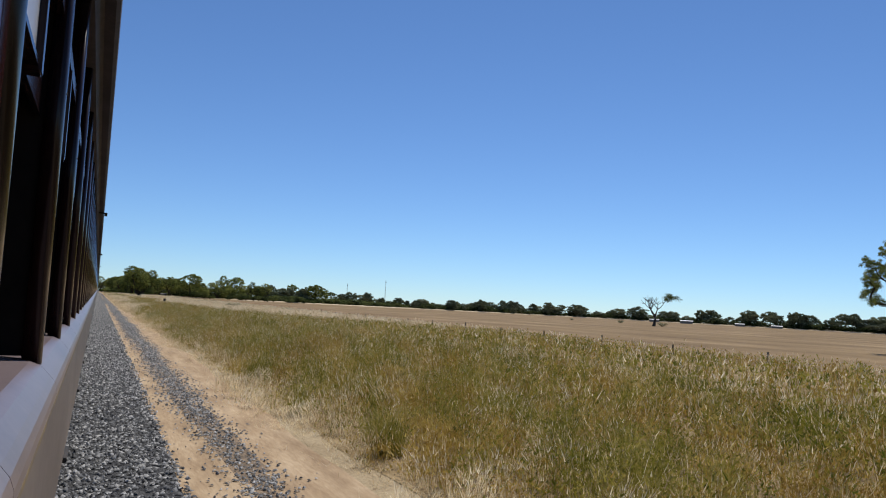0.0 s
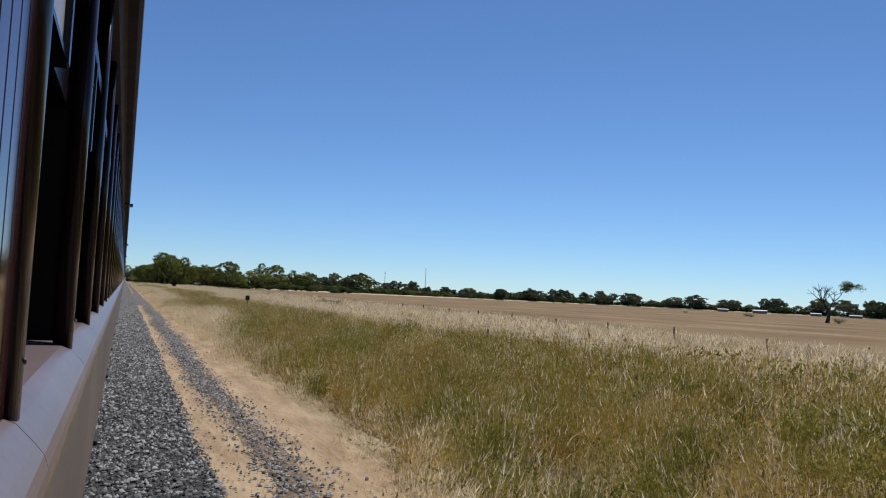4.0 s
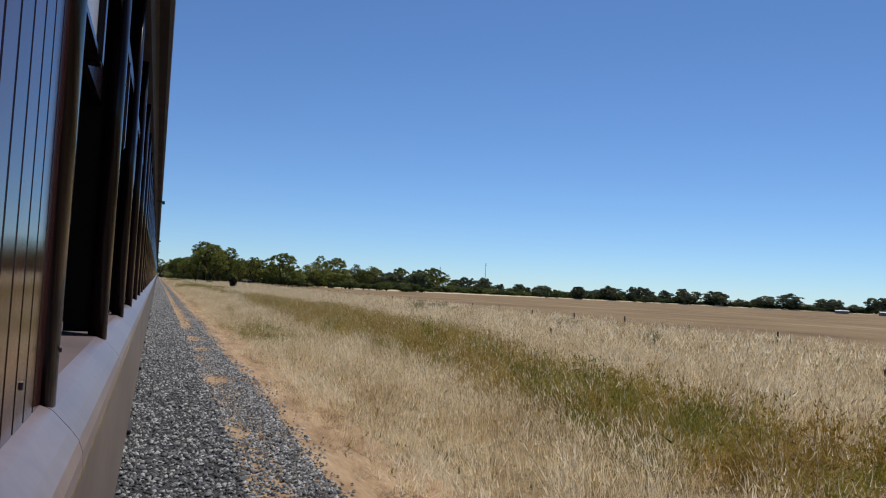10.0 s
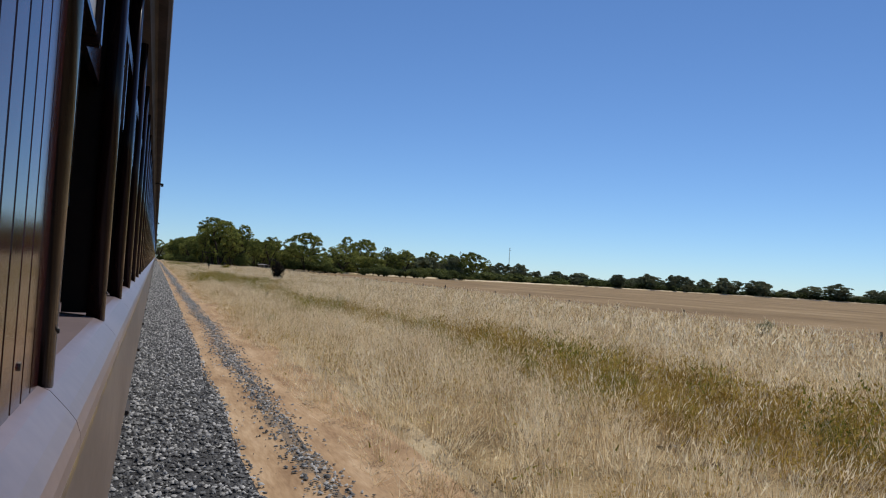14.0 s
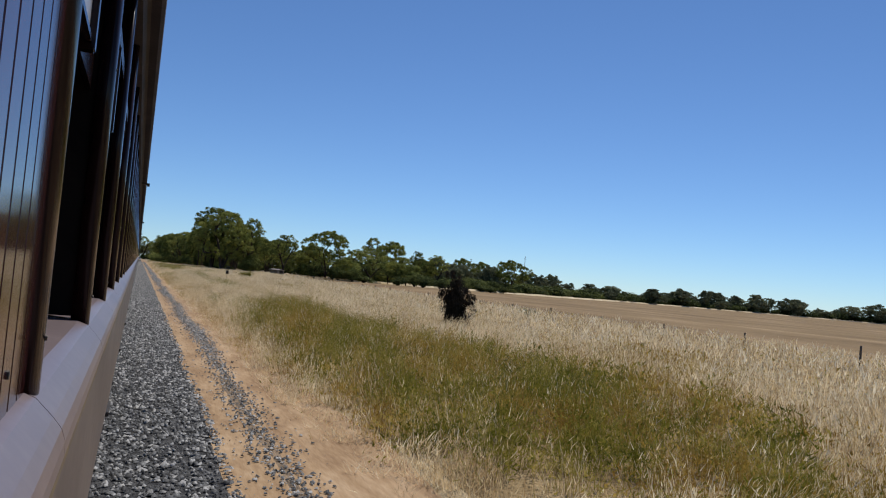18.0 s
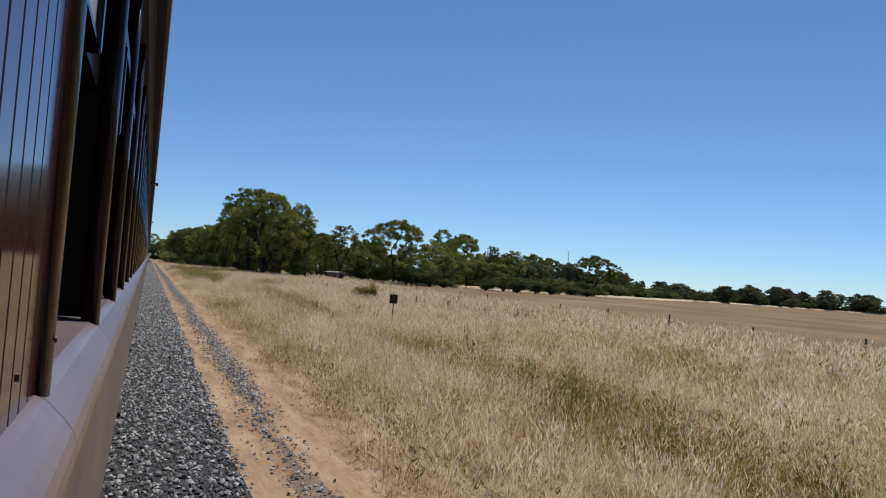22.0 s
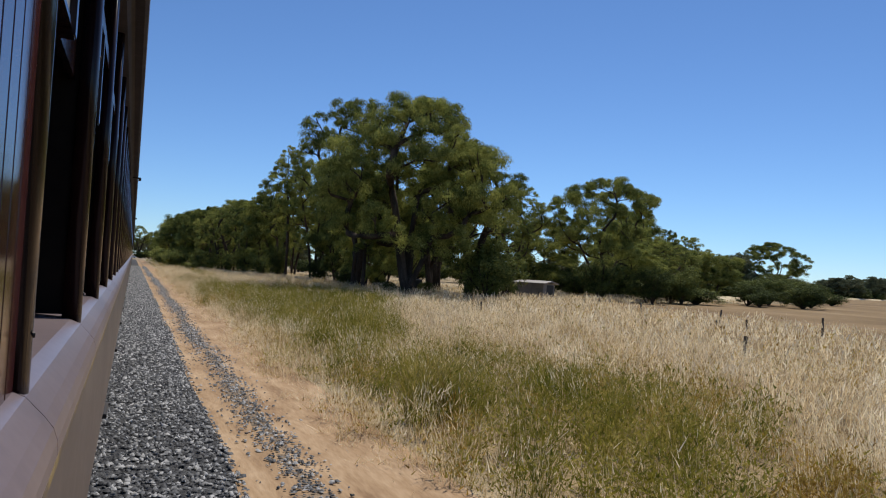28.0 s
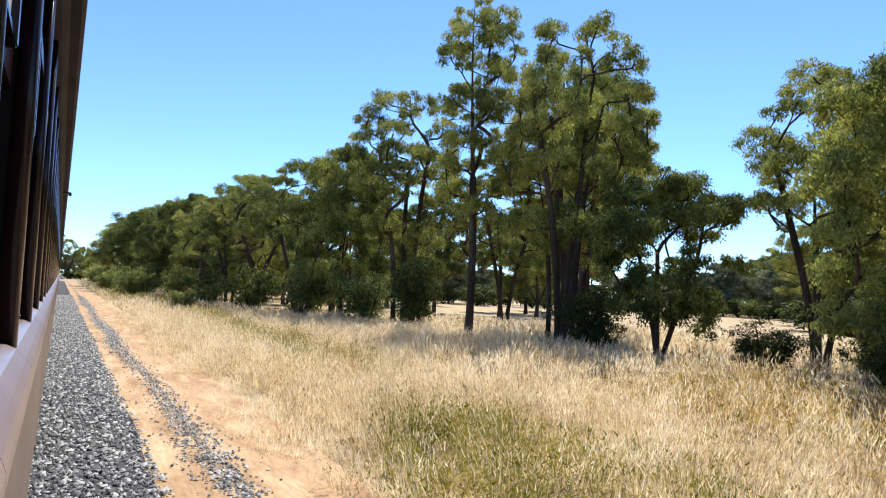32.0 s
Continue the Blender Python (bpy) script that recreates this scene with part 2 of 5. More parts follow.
# ---- mesh helpers ----
def mesh_np(name, verts, faces, mat, sides=3):
    """A mesh from arrays of corners and faces that all have the same number of sides."""
    me = bpy.data.meshes.new(name)
    verts, faces = np.asarray(verts, np.float32).reshape(-1, 3), np.asarray(faces, np.int32).reshape(-1, sides)
    me.vertices.add(len(verts))
    me.vertices.foreach_set("co", verts.ravel())
    me.loops.add(faces.size)
    me.loops.foreach_set("vertex_index", faces.ravel())
    me.polygons.add(len(faces))
    me.polygons.foreach_set("loop_start", np.arange(0, faces.size, sides, dtype=np.int32))
    me.update(calc_edges=True)
    me.materials.append(mat)
    return me


def part(name, bm, mat, parent=None, label="", smooth=False):
    """Links a bmesh as one mesh object under a thing or a part."""
    me = bpy.data.meshes.new(name)
    bm.to_mesh(me)
    bm.free()
    me.materials.append(mat)
    if smooth:
        me.shade_smooth()
    ob = new(name, me)
    ob.parent = parent
    if label:
        ob["label"] = label
    return ob


def box(x0, x1, y0, y1, z0, z1, bevel=0.0, bm=None):
    bm = bm or bmesh.new()
    made = bmesh.ops.create_cube(bm, size=1, matrix=Matrix.Translation(((x0 + x1) / 2, (y0 + y1) / 2, (z0 + z1) / 2)) @ Matrix.Diagonal((x1 - x0, y1 - y0, z1 - z0, 1)))
    if bevel:
        es = list({e for v in made["verts"] for e in v.link_edges})
        bmesh.ops.bevel(bm, geom=es, offset=bevel, segments=2, affect="EDGES")
    return bm


def extrude(profile, y0, y1, closed=True):
    """A solid with an x-z outline, from y0 to y1."""
    bm = bmesh.new()
    a = [bm.verts.new((x, y0, z)) for x, z in profile]
    b = [bm.verts.new((x, y1, z)) for x, z in profile]
    n = len(profile)
    for i in range(n if closed else n - 1):
        j = (i + 1) % n
        bm.faces.new((a[i], a[j], b[j], b[i]))
    if closed:
        bm.faces.new(a[::-1])
        bm.faces.new(b)
    bmesh.ops.recalc_face_normals(bm, faces=bm.faces)
    return bm


def tubes(paths, sides=6):
    """Arrays for tapered tubes: each path is a list of (point, radius)."""
    V, F = [], []
    for path in paths:
        base = len(V)
        for i, (p, r) in enumerate(path):
            q = path[min(i + 1, len(path) - 1)][0] - path[max(i - 1, 0)][0]
            q = q.normalized() if q.length > 1e-6 else Vector((0, 0, 1))
            u = q.orthogonal().normalized()
            w = q.cross(u)
            for s in range(sides):
                an = 2 * math.pi * s / sides
                V.append(p + (u * math.cos(an) + w * math.sin(an)) * r)
        for i in range(len(path) - 1):
            for s in range(sides):
                a0, a1 = base + i * sides + s, base + i * sides + (s + 1) % sides
                F.append((a0, a1, a1 + sides, a0 + sides))
    return V, F


def thing(name, label, category, group="", at=(0, 0, 0), kind=""):
    e = new(name)
    e.empty_display_size = 0.2
    e.location = at
    return tagged(e, label, category, group, kind)


# ---- ground ----
def smooth_noise(x, y, s, seed=0):
    """Cheap rolling noise between 0 and 1 over arrays."""
    rs = np.random.RandomState(seed)
    out = np.zeros_like(x, dtype=float)
    for i in range(7):
        an, ph, fr = rs.rand() * 6.28, rs.rand() * 6.28, (0.5 + rs.rand() * 1.6) / s
        out += np.sin((x * np.cos(an) + y * np.sin(an)) * fr * 6.28 + ph)
    return np.clip(out / 7 * 1.3 + 0.5, 0, 1)


def sheet(name, xs, ys, height, mat, label, category):
    X, Y = np.meshgrid(np.asarray(xs, float), np.asarray(ys, float))
    V = np.stack([X, Y, height(X, Y)], -1).reshape(-1, 3)
    n = len(xs)
    i, j = np.meshgrid(np.arange(n - 1), np.arange(len(ys) - 1))
    a = (j * n + i).ravel()
    F = np.stack([a, a + 1, a + 1 + n, a + n], -1)
    me = mesh_np(name, V, F, mat, 4)
    me.shade_smooth()
    return tagged(new(name, me), label, category, kind="structure")


Y0, Y1 = -30.0, 900.0
sheet("ground", [-2500, -400, -60, -8, 4, 8, 16, 30, 46, 150, 600, 2500], [-2500, -500, -60, 0, 100, 200, 300, 400, 500, 600, 700, 900, 1200, 2600],
      lambda x, y: np.where(x < -5, -0.02, 0.0) * 1.0, M["soil"], "dry straw-coloured ground beside a railway line", "ground")
sheet("paddock", [42.5, 70, 120, 250, 560, 860], [-400, -100, 0, 100, 200, 300, 400, 480, 548], lambda x, y: 0 * x + 0.02, M["paddock"], "bare brown stubble paddock beyond the fence", "field")
end_of_field = sheet("paddock", [42.5, 60, 80, 100, 125, 150], [548, 570, 590, 610], lambda x, y: 0 * x + 0.02, M["paddock"], "end of the brown stubble paddock before the trees", "field")
for v in end_of_field.data.vertices:
    v.co.y += (v.co.y - 548) / 62 * (0.6 * (v.co.x - 45) - 4)
tagged(sheet("paddock", [150, 250, 400, 560, 860], [548, 700, 800, 960], lambda x, y: 0 * x + 0.02, M["paddock"], "far corner of the brown stubble paddock", "field"))


def wobble(y, s, seed, amount):
    return (smooth_noise(y * 0 + 3.1, y, s, seed) - 0.5) * 2 * amount


ys = np.arange(Y0, 880, 1.0)


def strip(name, x0, x1, z, mat, label, category, seed, amount=0.18, crown=0.0, cols=5):
    n = len(ys)
    lo, hi = x0 + wobble(ys, 14, seed, amount), x1 + wobble(ys, 11, seed + 1, amount)
    u = np.linspace(0, 1, cols)
    X = lo[:, None] + (hi - lo)[:, None] * u[None]
    Yv = np.repeat(ys[:, None], cols, 1)
    Zv = z + crown * np.sin(u * math.pi)[None] + 0.010 * (smooth_noise(X, Yv * 0.25, 1.1, seed + 5) - 0.5)
    i, j = np.meshgrid(np.arange(cols - 1), np.arange(n - 1))
    a = (j * cols + i).ravel()
    me = mesh_np(name, np.stack([X, Yv, Zv], -1), np.stack([a, a + 1, a + 1 + cols, a + cols], -1), mat, 4)
    me.shade_smooth()
    return tagged(new(name, me), label, category, kind="structure")


road = strip("road", 1.15, 4.1, 0.018, M["dirt"], "sandy orange dirt service track beside the ballast", "track", 11, 0.16, cols=22)
for v in road.data.vertices:
    x = v.co.x
    v.co.z += 0.035 * math.exp(-((x - 2.28) / 0.28) ** 2) + 0.03 * math.exp(-((x - 3.95) / 0.22) ** 2) - 0.008
road.data.materials.append(M["pale_dirt"])
for poly in road.data.polygons:
    yy = poly.center.y
    poly.material_index = int(yy < 186 + 9 * math.sin(poly.center.x * 7 + yy * 0.4))
road.data.materials.append(M["grit"])
mid = np.array([tuple(poly.center) for poly in road.data.polygons])
strewn = np.interp(mid[:, 1], (150, 240), (2.38, 2.28)) + wobble(mid[:, 1], 17, 35, 0.12)
for poly, on in zip(road.data.polygons, np.abs(mid[:, 0] - strewn) < np.interp(mid[:, 1], (0, 170, 260), (0.30, 0.30, 0.19)) * np.where(smooth_noise(mid[:, 1] * 0 + 4, mid[:, 1], 6.0, 78) > np.interp(mid[:, 1], (170, 260), (0.0, 0.42)), 1.0, 0.4)):
    if on:
        poly.material_index = 2
strip("verge", 4.75, 42.4, 0.008, M["thatch"], "matted dead grass and litter under the tall straw", "verge", 31, 0.3, cols=9)
strip("ballast_bed", -3.3, 1.36, 0.030, M["ballast"], "grey crushed-rock railway ballast shoulder", "ballast", 21, 0.06)


def stones(name, x, y, z, size, label):
    """Loose crushed rocks, each a ridged lump of six faces."""
    n = len(x)
    rs = np.random.RandomState(7)
    base = np.array([(1, 0, 0), (-1, 0, 0), (0, 1, 0), (0, -1, 0), (0.5, 0.2, 0.9), (-0.5, -0.15, 0.85)], float)
    tri = np.array([(0, 2, 4), (2, 5, 4), (2, 1, 5), (1, 3, 5), (3, 4, 5), (3, 0, 4)])
    p = base[None] * (0.65 + 0.7 * rs.rand(n, 6, 1)) + (rs.rand(n, 6, 3) - 0.5) * 0.55
    p *= size[:, None, None] * (0.7 + 0.6 * rs.rand(n, 1, 3)) * np.array([1, 1, 0.75])
    an = rs.rand(n) * 6.28
    c, s = np.cos(an)[:, None], np.sin(an)[:, None]
    p = np.stack([p[..., 0] * c - p[..., 1] * s, p[..., 0] * s + p[..., 1] * c, p[..., 2]], -1)
    p += np.stack([x, y, z], -1)[:, None]
    f = tri[None] + (np.arange(n) * 6)[:, None, None]
    return tagged(new(name, mesh_np(name, p, f, M["stone"])), label, "gravel", kind="stuff")


rs = np.random.RandomState(3)
length, begin = 715.0, -6.0
n = int(length * 1.85 * 165)
sx, sy = -0.36 + rs.rand(n) * 1.85, begin + rs.rand(n) * length
keep = sx < 1.38 + wobble(sy, 14, 22, 0.06) + np.abs(rs.randn(n)) * 0.09
stones("ballast_stones", sx[keep], sy[keep], 0.040 + 0.018 * rs.rand(keep.sum()), 0.022 + 0.026 * rs.rand(keep.sum()) ** 1.4, "loose grey crushed ballast rock")
n = int(length * 190)
sy = begin + rs.rand(n) * length
wide = np.interp(sy, (0, 150, 240, 320), (1.35, 1.35, 1.2, 0.95))
sx = np.interp(sy, (150, 240), (2.38, 2.28)) + wobble(sy, 17, 35, 0.12) + rs.randn(n) * 0.22 * wide * (0.75 + 0.5 * smooth_noise(sy * 0, sy, 8, 36))
keep = rs.rand(n) < (0.45 + 0.8 * smooth_noise(sy * 0 + 9, sy, 23, 37)) * np.interp(sy, (0, 170, 260), (1.3, 1.3, 0.58))
stones("gravel_stones", sx[keep], sy[keep], 0.026 + 0.035 * np.exp(-((sx[keep] - 2.28) / 0.28) ** 2), 0.014 + 0.024 * rs.rand(keep.sum()), "grey gravel scattered between the wheel ruts")
n = int(length * 9)
sx, sy = 1.25 + np.abs(rs.randn(n)) * 0.9, begin + rs.rand(n) * length
stones("gravel_stones", sx, sy, 0.022 + 0.035 * np.exp(-((sx - 2.28) / 0.28) ** 2), 0.008 + 0.016 * rs.rand(n), "stray gravel on the sandy track")
# the crossing where rock spills over the near rut
n = int(68 * 1.25 * 240)
sx, sy = 1.25 + rs.rand(n) * 1.25, 165 + rs.rand(n) * 68
keep = smooth_noise(sx, sy, 6.0, 77) + 0.35 * np.exp(-((sy - 200) / 18) ** 2) > 0.34 + 0.18 * rs.rand(n)
stones("gravel_stones", sx[keep], sy[keep], 0.026 + 0.035 * np.exp(-((sx[keep] - 2.28) / 0.28) ** 2), 0.016 + 0.024 * rs.rand(keep.sum()), "grey rock spilled across the near wheel rut")

# ---- grass ----
# bands of green growth along the line: rows of (y, from x, to x), then strength and share of rust
BANDS = (
    (((-12, 5.4, 44), (40, 4.7, 44), (80, 4.5, 44), (98, 4.6, 33), (112, 4.8, 24), (128, 6.5, 18)), 0.93, 0.35),
    (((124, 7, 18), (140, 8.3, 17), (147, 8.6, 18), (152, 5, 17.5), (163, 4.3, 16), (171, 5, 14.5), (176, 7.6, 16.5)), 0.93, 0.46),
    (((172, 7.6, 17), (178, 7.8, 17), (183, 7.4, 16), (190, 6.8, 14), (200, 7.8, 13.5), (212, 8.8, 14), (224, 8.95, 12.95)), 0.93, 0.46),
    (((216, 9.4, 15), (223, 7.5, 16), (229, 7.6, 18), (242, 8.5, 17.8), (250, 8.6, 17.5), (256, 7.3, 17), (262, 8, 19.5), (270, 8.6, 16.5), (283, 9.4, 15.5), (294, 10.8, 15), (306, 9.35, 11.95), (326, 9.05, 10.85)), 0.92, 0.72),
    (((219, 4.3, 5), (224, 3.95, 6.65), (231, 4.15, 5.85)), 0.55, 0.0),
    (((304, 7.95, 10.05), (311, 8.05, 12.05), (316, 8.45, 12.45), (323, 8.55, 10.85)), 0.8, 0.2),
    (((328, 7.55, 9.85), (333, 8.8, 12.2), (338, 8.6, 12), (345, 7.55, 10.05)), 0.9, 0.3),
    (((344, 7.15, 9.85), (349, 5.8, 10.2), (352, 4.3, 13.5), (358, 4.1, 16), (365, 4.3, 14.6), (375, 4.5, 13), (383, 6, 11), (389, 5.5, 12), (394, 8.3, 12.2), (398, 9.15, 11.65)), 1.0, 0.3),
    (((362, 18.05, 21.45), (368, 19.5, 24), (374, 21.55, 24.45)), 0.7, 0.8),
    (((399, 9.55, 11.85), (403, 9.75, 11.85)), 0.9, 0.3),
    (((423, 7.55, 9.45), (428, 7.05, 10.45), (433, 8.55, 11.25), (439, 9.05, 11.05), (446, 7.95, 9.85)), 0.75, 0.0),
    (((426, 3.5, 4.5), (436, 3.8, 5.2), (452, 3.5, 4.6)), 0.35, 0.1),
    (((436, 16.55, 19.85), (442, 17.55, 20.95), (449, 16.55, 19.05)), 0.8, 1.0),
    (((458, 7.75, 9.85), (462, 7.85, 10.25), (469, 8.55, 10.85), (478, 8.45, 10.55), (488, 8.55, 10.55)), 0.8, 0.0),
    (((460.6, 3.55, 5.85), (463.4, 3.75, 5.45)), 1.0, 0.0),
    (((480, 7.55, 9.65), (486, 8.15, 10.25)), 0.7, 0.0),
    (((503, 11.05, 13.45), (512, 12.05, 15.95), (522, 14.55, 17.45)), 0.8, 0.05),
    (((508, 4.8, 7.4), (520, 4.6, 9.5), (532, 4.6, 10.5), (542, 4.6, 9.5), (551, 4.6, 8.2)), 1.0, 0.05),
    (((535.5, 3.95, 7.85), (539, 5.4, 10), (543, 7.3, 13.8), (547, 8.75, 11.85), (552, 8.55, 11.85)), 0.9, 0.2),
    (((551, 3.95, 6.85), (556, 5.4, 10), (561, 5.2, 11.2), (567, 5.2, 12.4), (572, 4.8, 14), (580, 4.2, 17.5), (592, 4.8, 19.5), (598, 6, 18), (602, 8, 13)), 1.0, 0.0),
    (((575.5, 4.0, 5.6), (579, 4.2, 6.4), (583, 4.4, 5.6)), 0.9, 0.7),
    (((592, 5, 11), (595, 4.9, 12.5), (598, 5.2, 9), (606, 5.75, 7.55)), 0.85, 0.0),
    # brown weeds added below the grove; their tone also carries tree shade
    (((594, 15, 22), (604, 13, 26), (616, 12.5, 27), (624, 16, 24)), 0.5, 0.85),
    (((611, 4.2, 8), (615, 4.55, 8.65), (618, 6.55, 8.45)), 0.85, 0.0),
    (((626, 8.15, 10.05), (634, 7.65, 9.85), (646, 7.55, 9.45), (670, 9.05, 11.95), (718, 8.5, 12)), 0.9, 0.25),
    (((690, 5, 9), (740, 4.8, 12), (860, 5, 14)), 0.8, 0.1))


def greenness(x, y):
    """How green the growth is at a place, and how much of that is rust-brown."""
    g, rust, total = np.zeros_like(x), np.zeros_like(x), np.full_like(x, 1e-6)
    ragged = 1.5 * (smooth_noise(x, y, 3.4, 43) - 0.5) + 1.1 * (smooth_noise(x, y, 1.2, 44) - 0.5)
    for rows, s, ru in BANDS:
        r = np.array(rows)
        inside = np.minimum(x - np.interp(y, r[:, 0], r[:, 1]), np.interp(y, r[:, 0], r[:, 2]) - x)
        ends = np.minimum(y - r[0, 0], r[-1, 0] - y) * 0.5
        e = s * np.clip((np.minimum(inside, ends) + ragged * np.clip(inside * 0.4 + 0.6, 0.15, 1.0)) / 1.3 + 0.42, 0, 1)
        g = np.maximum(g, e)
        rust += e * ru
        total += e
    tawny = np.clip((smooth_noise(x, y * 0.5, 6.0, 48) - 0.5) * 1.2, 0, 0.2) * np.interp(y, (240, 330, 590, 625), (0, 1, 1, 0.3))
    rust += np.maximum(tawny - g, 0)
    total += np.maximum(tawny - g, 0)
    g = np.maximum(g, tawny)
    g = np.clip(g * (1.08 - 0.35 * smooth_noise(x, y, 4.0, 41)) + 0.05 * (smooth_noise(x, y, 1.6, 42) > 0.75), 0, 1)
    return g, np.where(total > 0.02, rust / total, 0.1)


def blades(x, y, h, w, lean, rs, way=None):
    """Corners of slim three-cornered blades, and where their tips and ways point; way bends whole clumps over together."""
    n = len(x)
    an = rs.rand(n) * math.pi
    dx, dy = np.cos(an) * w / 2, np.sin(an) * w / 2
    la = rs.rand(n) * 6.28
    bx, by = (0.12, 0.08) if way is None else way
    tx, ty = x + np.cos(la) * lean * h - bx * h, y + np.sin(la) * lean * h - by * h
    z0 = np.full(n, -0.01)
    V = np.stack([np.stack([x - dx, y - dy, z0], -1), np.stack([x + dx, y + dy, z0], -1), np.stack([tx, ty, h], -1)], 1).reshape(-1, 3)
    return V, np.stack([tx, ty, h], -1), np.stack([(tx - x) / h, (ty - y) / h], -1), an


def heads(tip, way, an, w, rs):
    """Slim diamonds that carry on from the tips of blades."""
    l = tip[:, 2] * (0.10 + 0.13 * rs.rand(len(tip)))
    ww = w * 0.42 + 0.003
    b = tip * np.array([1, 1, 0.95])
    top = b + np.stack([way[:, 0] * l * 1.6, way[:, 1] * l * 1.6, l * 0.95], -1)
    mid = b + np.stack([way[:, 0] * l * 0.5, way[:, 1] * l * 0.5, l * 0.5], -1)
    sd = np.stack([np.cos(an) * ww, np.sin(an) * ww, 0 * ww], -1)
    return np.stack([b, mid + sd, top, mid - sd], 1).reshape(-1, 3)


def flecks(x, y, h, way, length, width, spread, rs):
    """Corners of small leaves and chaff spread over the upper part of the stems, in all directions but mostly upright."""
    n = len(x)
    up = 0.25 + 0.75 * np.sqrt(rs.rand(n))
    z = h * up
    bx, by = way
    p = np.stack([x - bx * z + 0.03 * rs.randn(n), y - by * z + 0.03 * rs.randn(n), z], -1)
    d = np.stack([spread * rs.randn(n) - 0.8 * bx, spread * rs.randn(n) - 0.8 * by, np.ones(n)], -1)
    d /= np.linalg.norm(d, axis=1, keepdims=True)
    side = np.cross(d, rs.randn(n, 3))
    side /= np.linalg.norm(side, axis=1, keepdims=True) + 1e-9
    l, w = (length * (0.5 + rs.rand(n)))[:, None], (width * (0.6 + 0.8 * rs.rand(n)))[:, None]
    return np.stack([p - side * w / 2, p + side * w / 2, p + d * l], 1).reshape(-1, 3)


# from x, to x, from y, to y, blades a square metre, least and most height, width, share with heads, clump size
ZONES = ((3.0, 6.0, -10, 660, 250, 0.06, 0.26, 0.009, 0.03, 0.5), (3.3, 12.0, -10, 660, 305, 0.36, 0.95, 0.0095, 0.30, 1.0), (12.0, 22.0, -10, 660, 120, 0.48, 1.0, 0.017, 0.40, 1.4), (22.0, 43.5, -10, 660, 18, 0.50, 0.95, 0.042, 0.30, 1.9), (4.6, 16.0, 660, 860, 26, 0.4, 0.8, 0.035, 0.2, 1.2), (43.5, 110.0, 546, 640, 8, 0.45, 0.8, 0.075, 0.3, 2.4), (16.0, 43.5, 625, 680, 8, 0.2, 0.45, 0.05, 0.2, 1.5))
grass = {"straw_grass": [], "green_grass": [], "rust_weeds": []}
seeds = {"straw_grass": [], "green_grass": [], "rust_weeds": []}
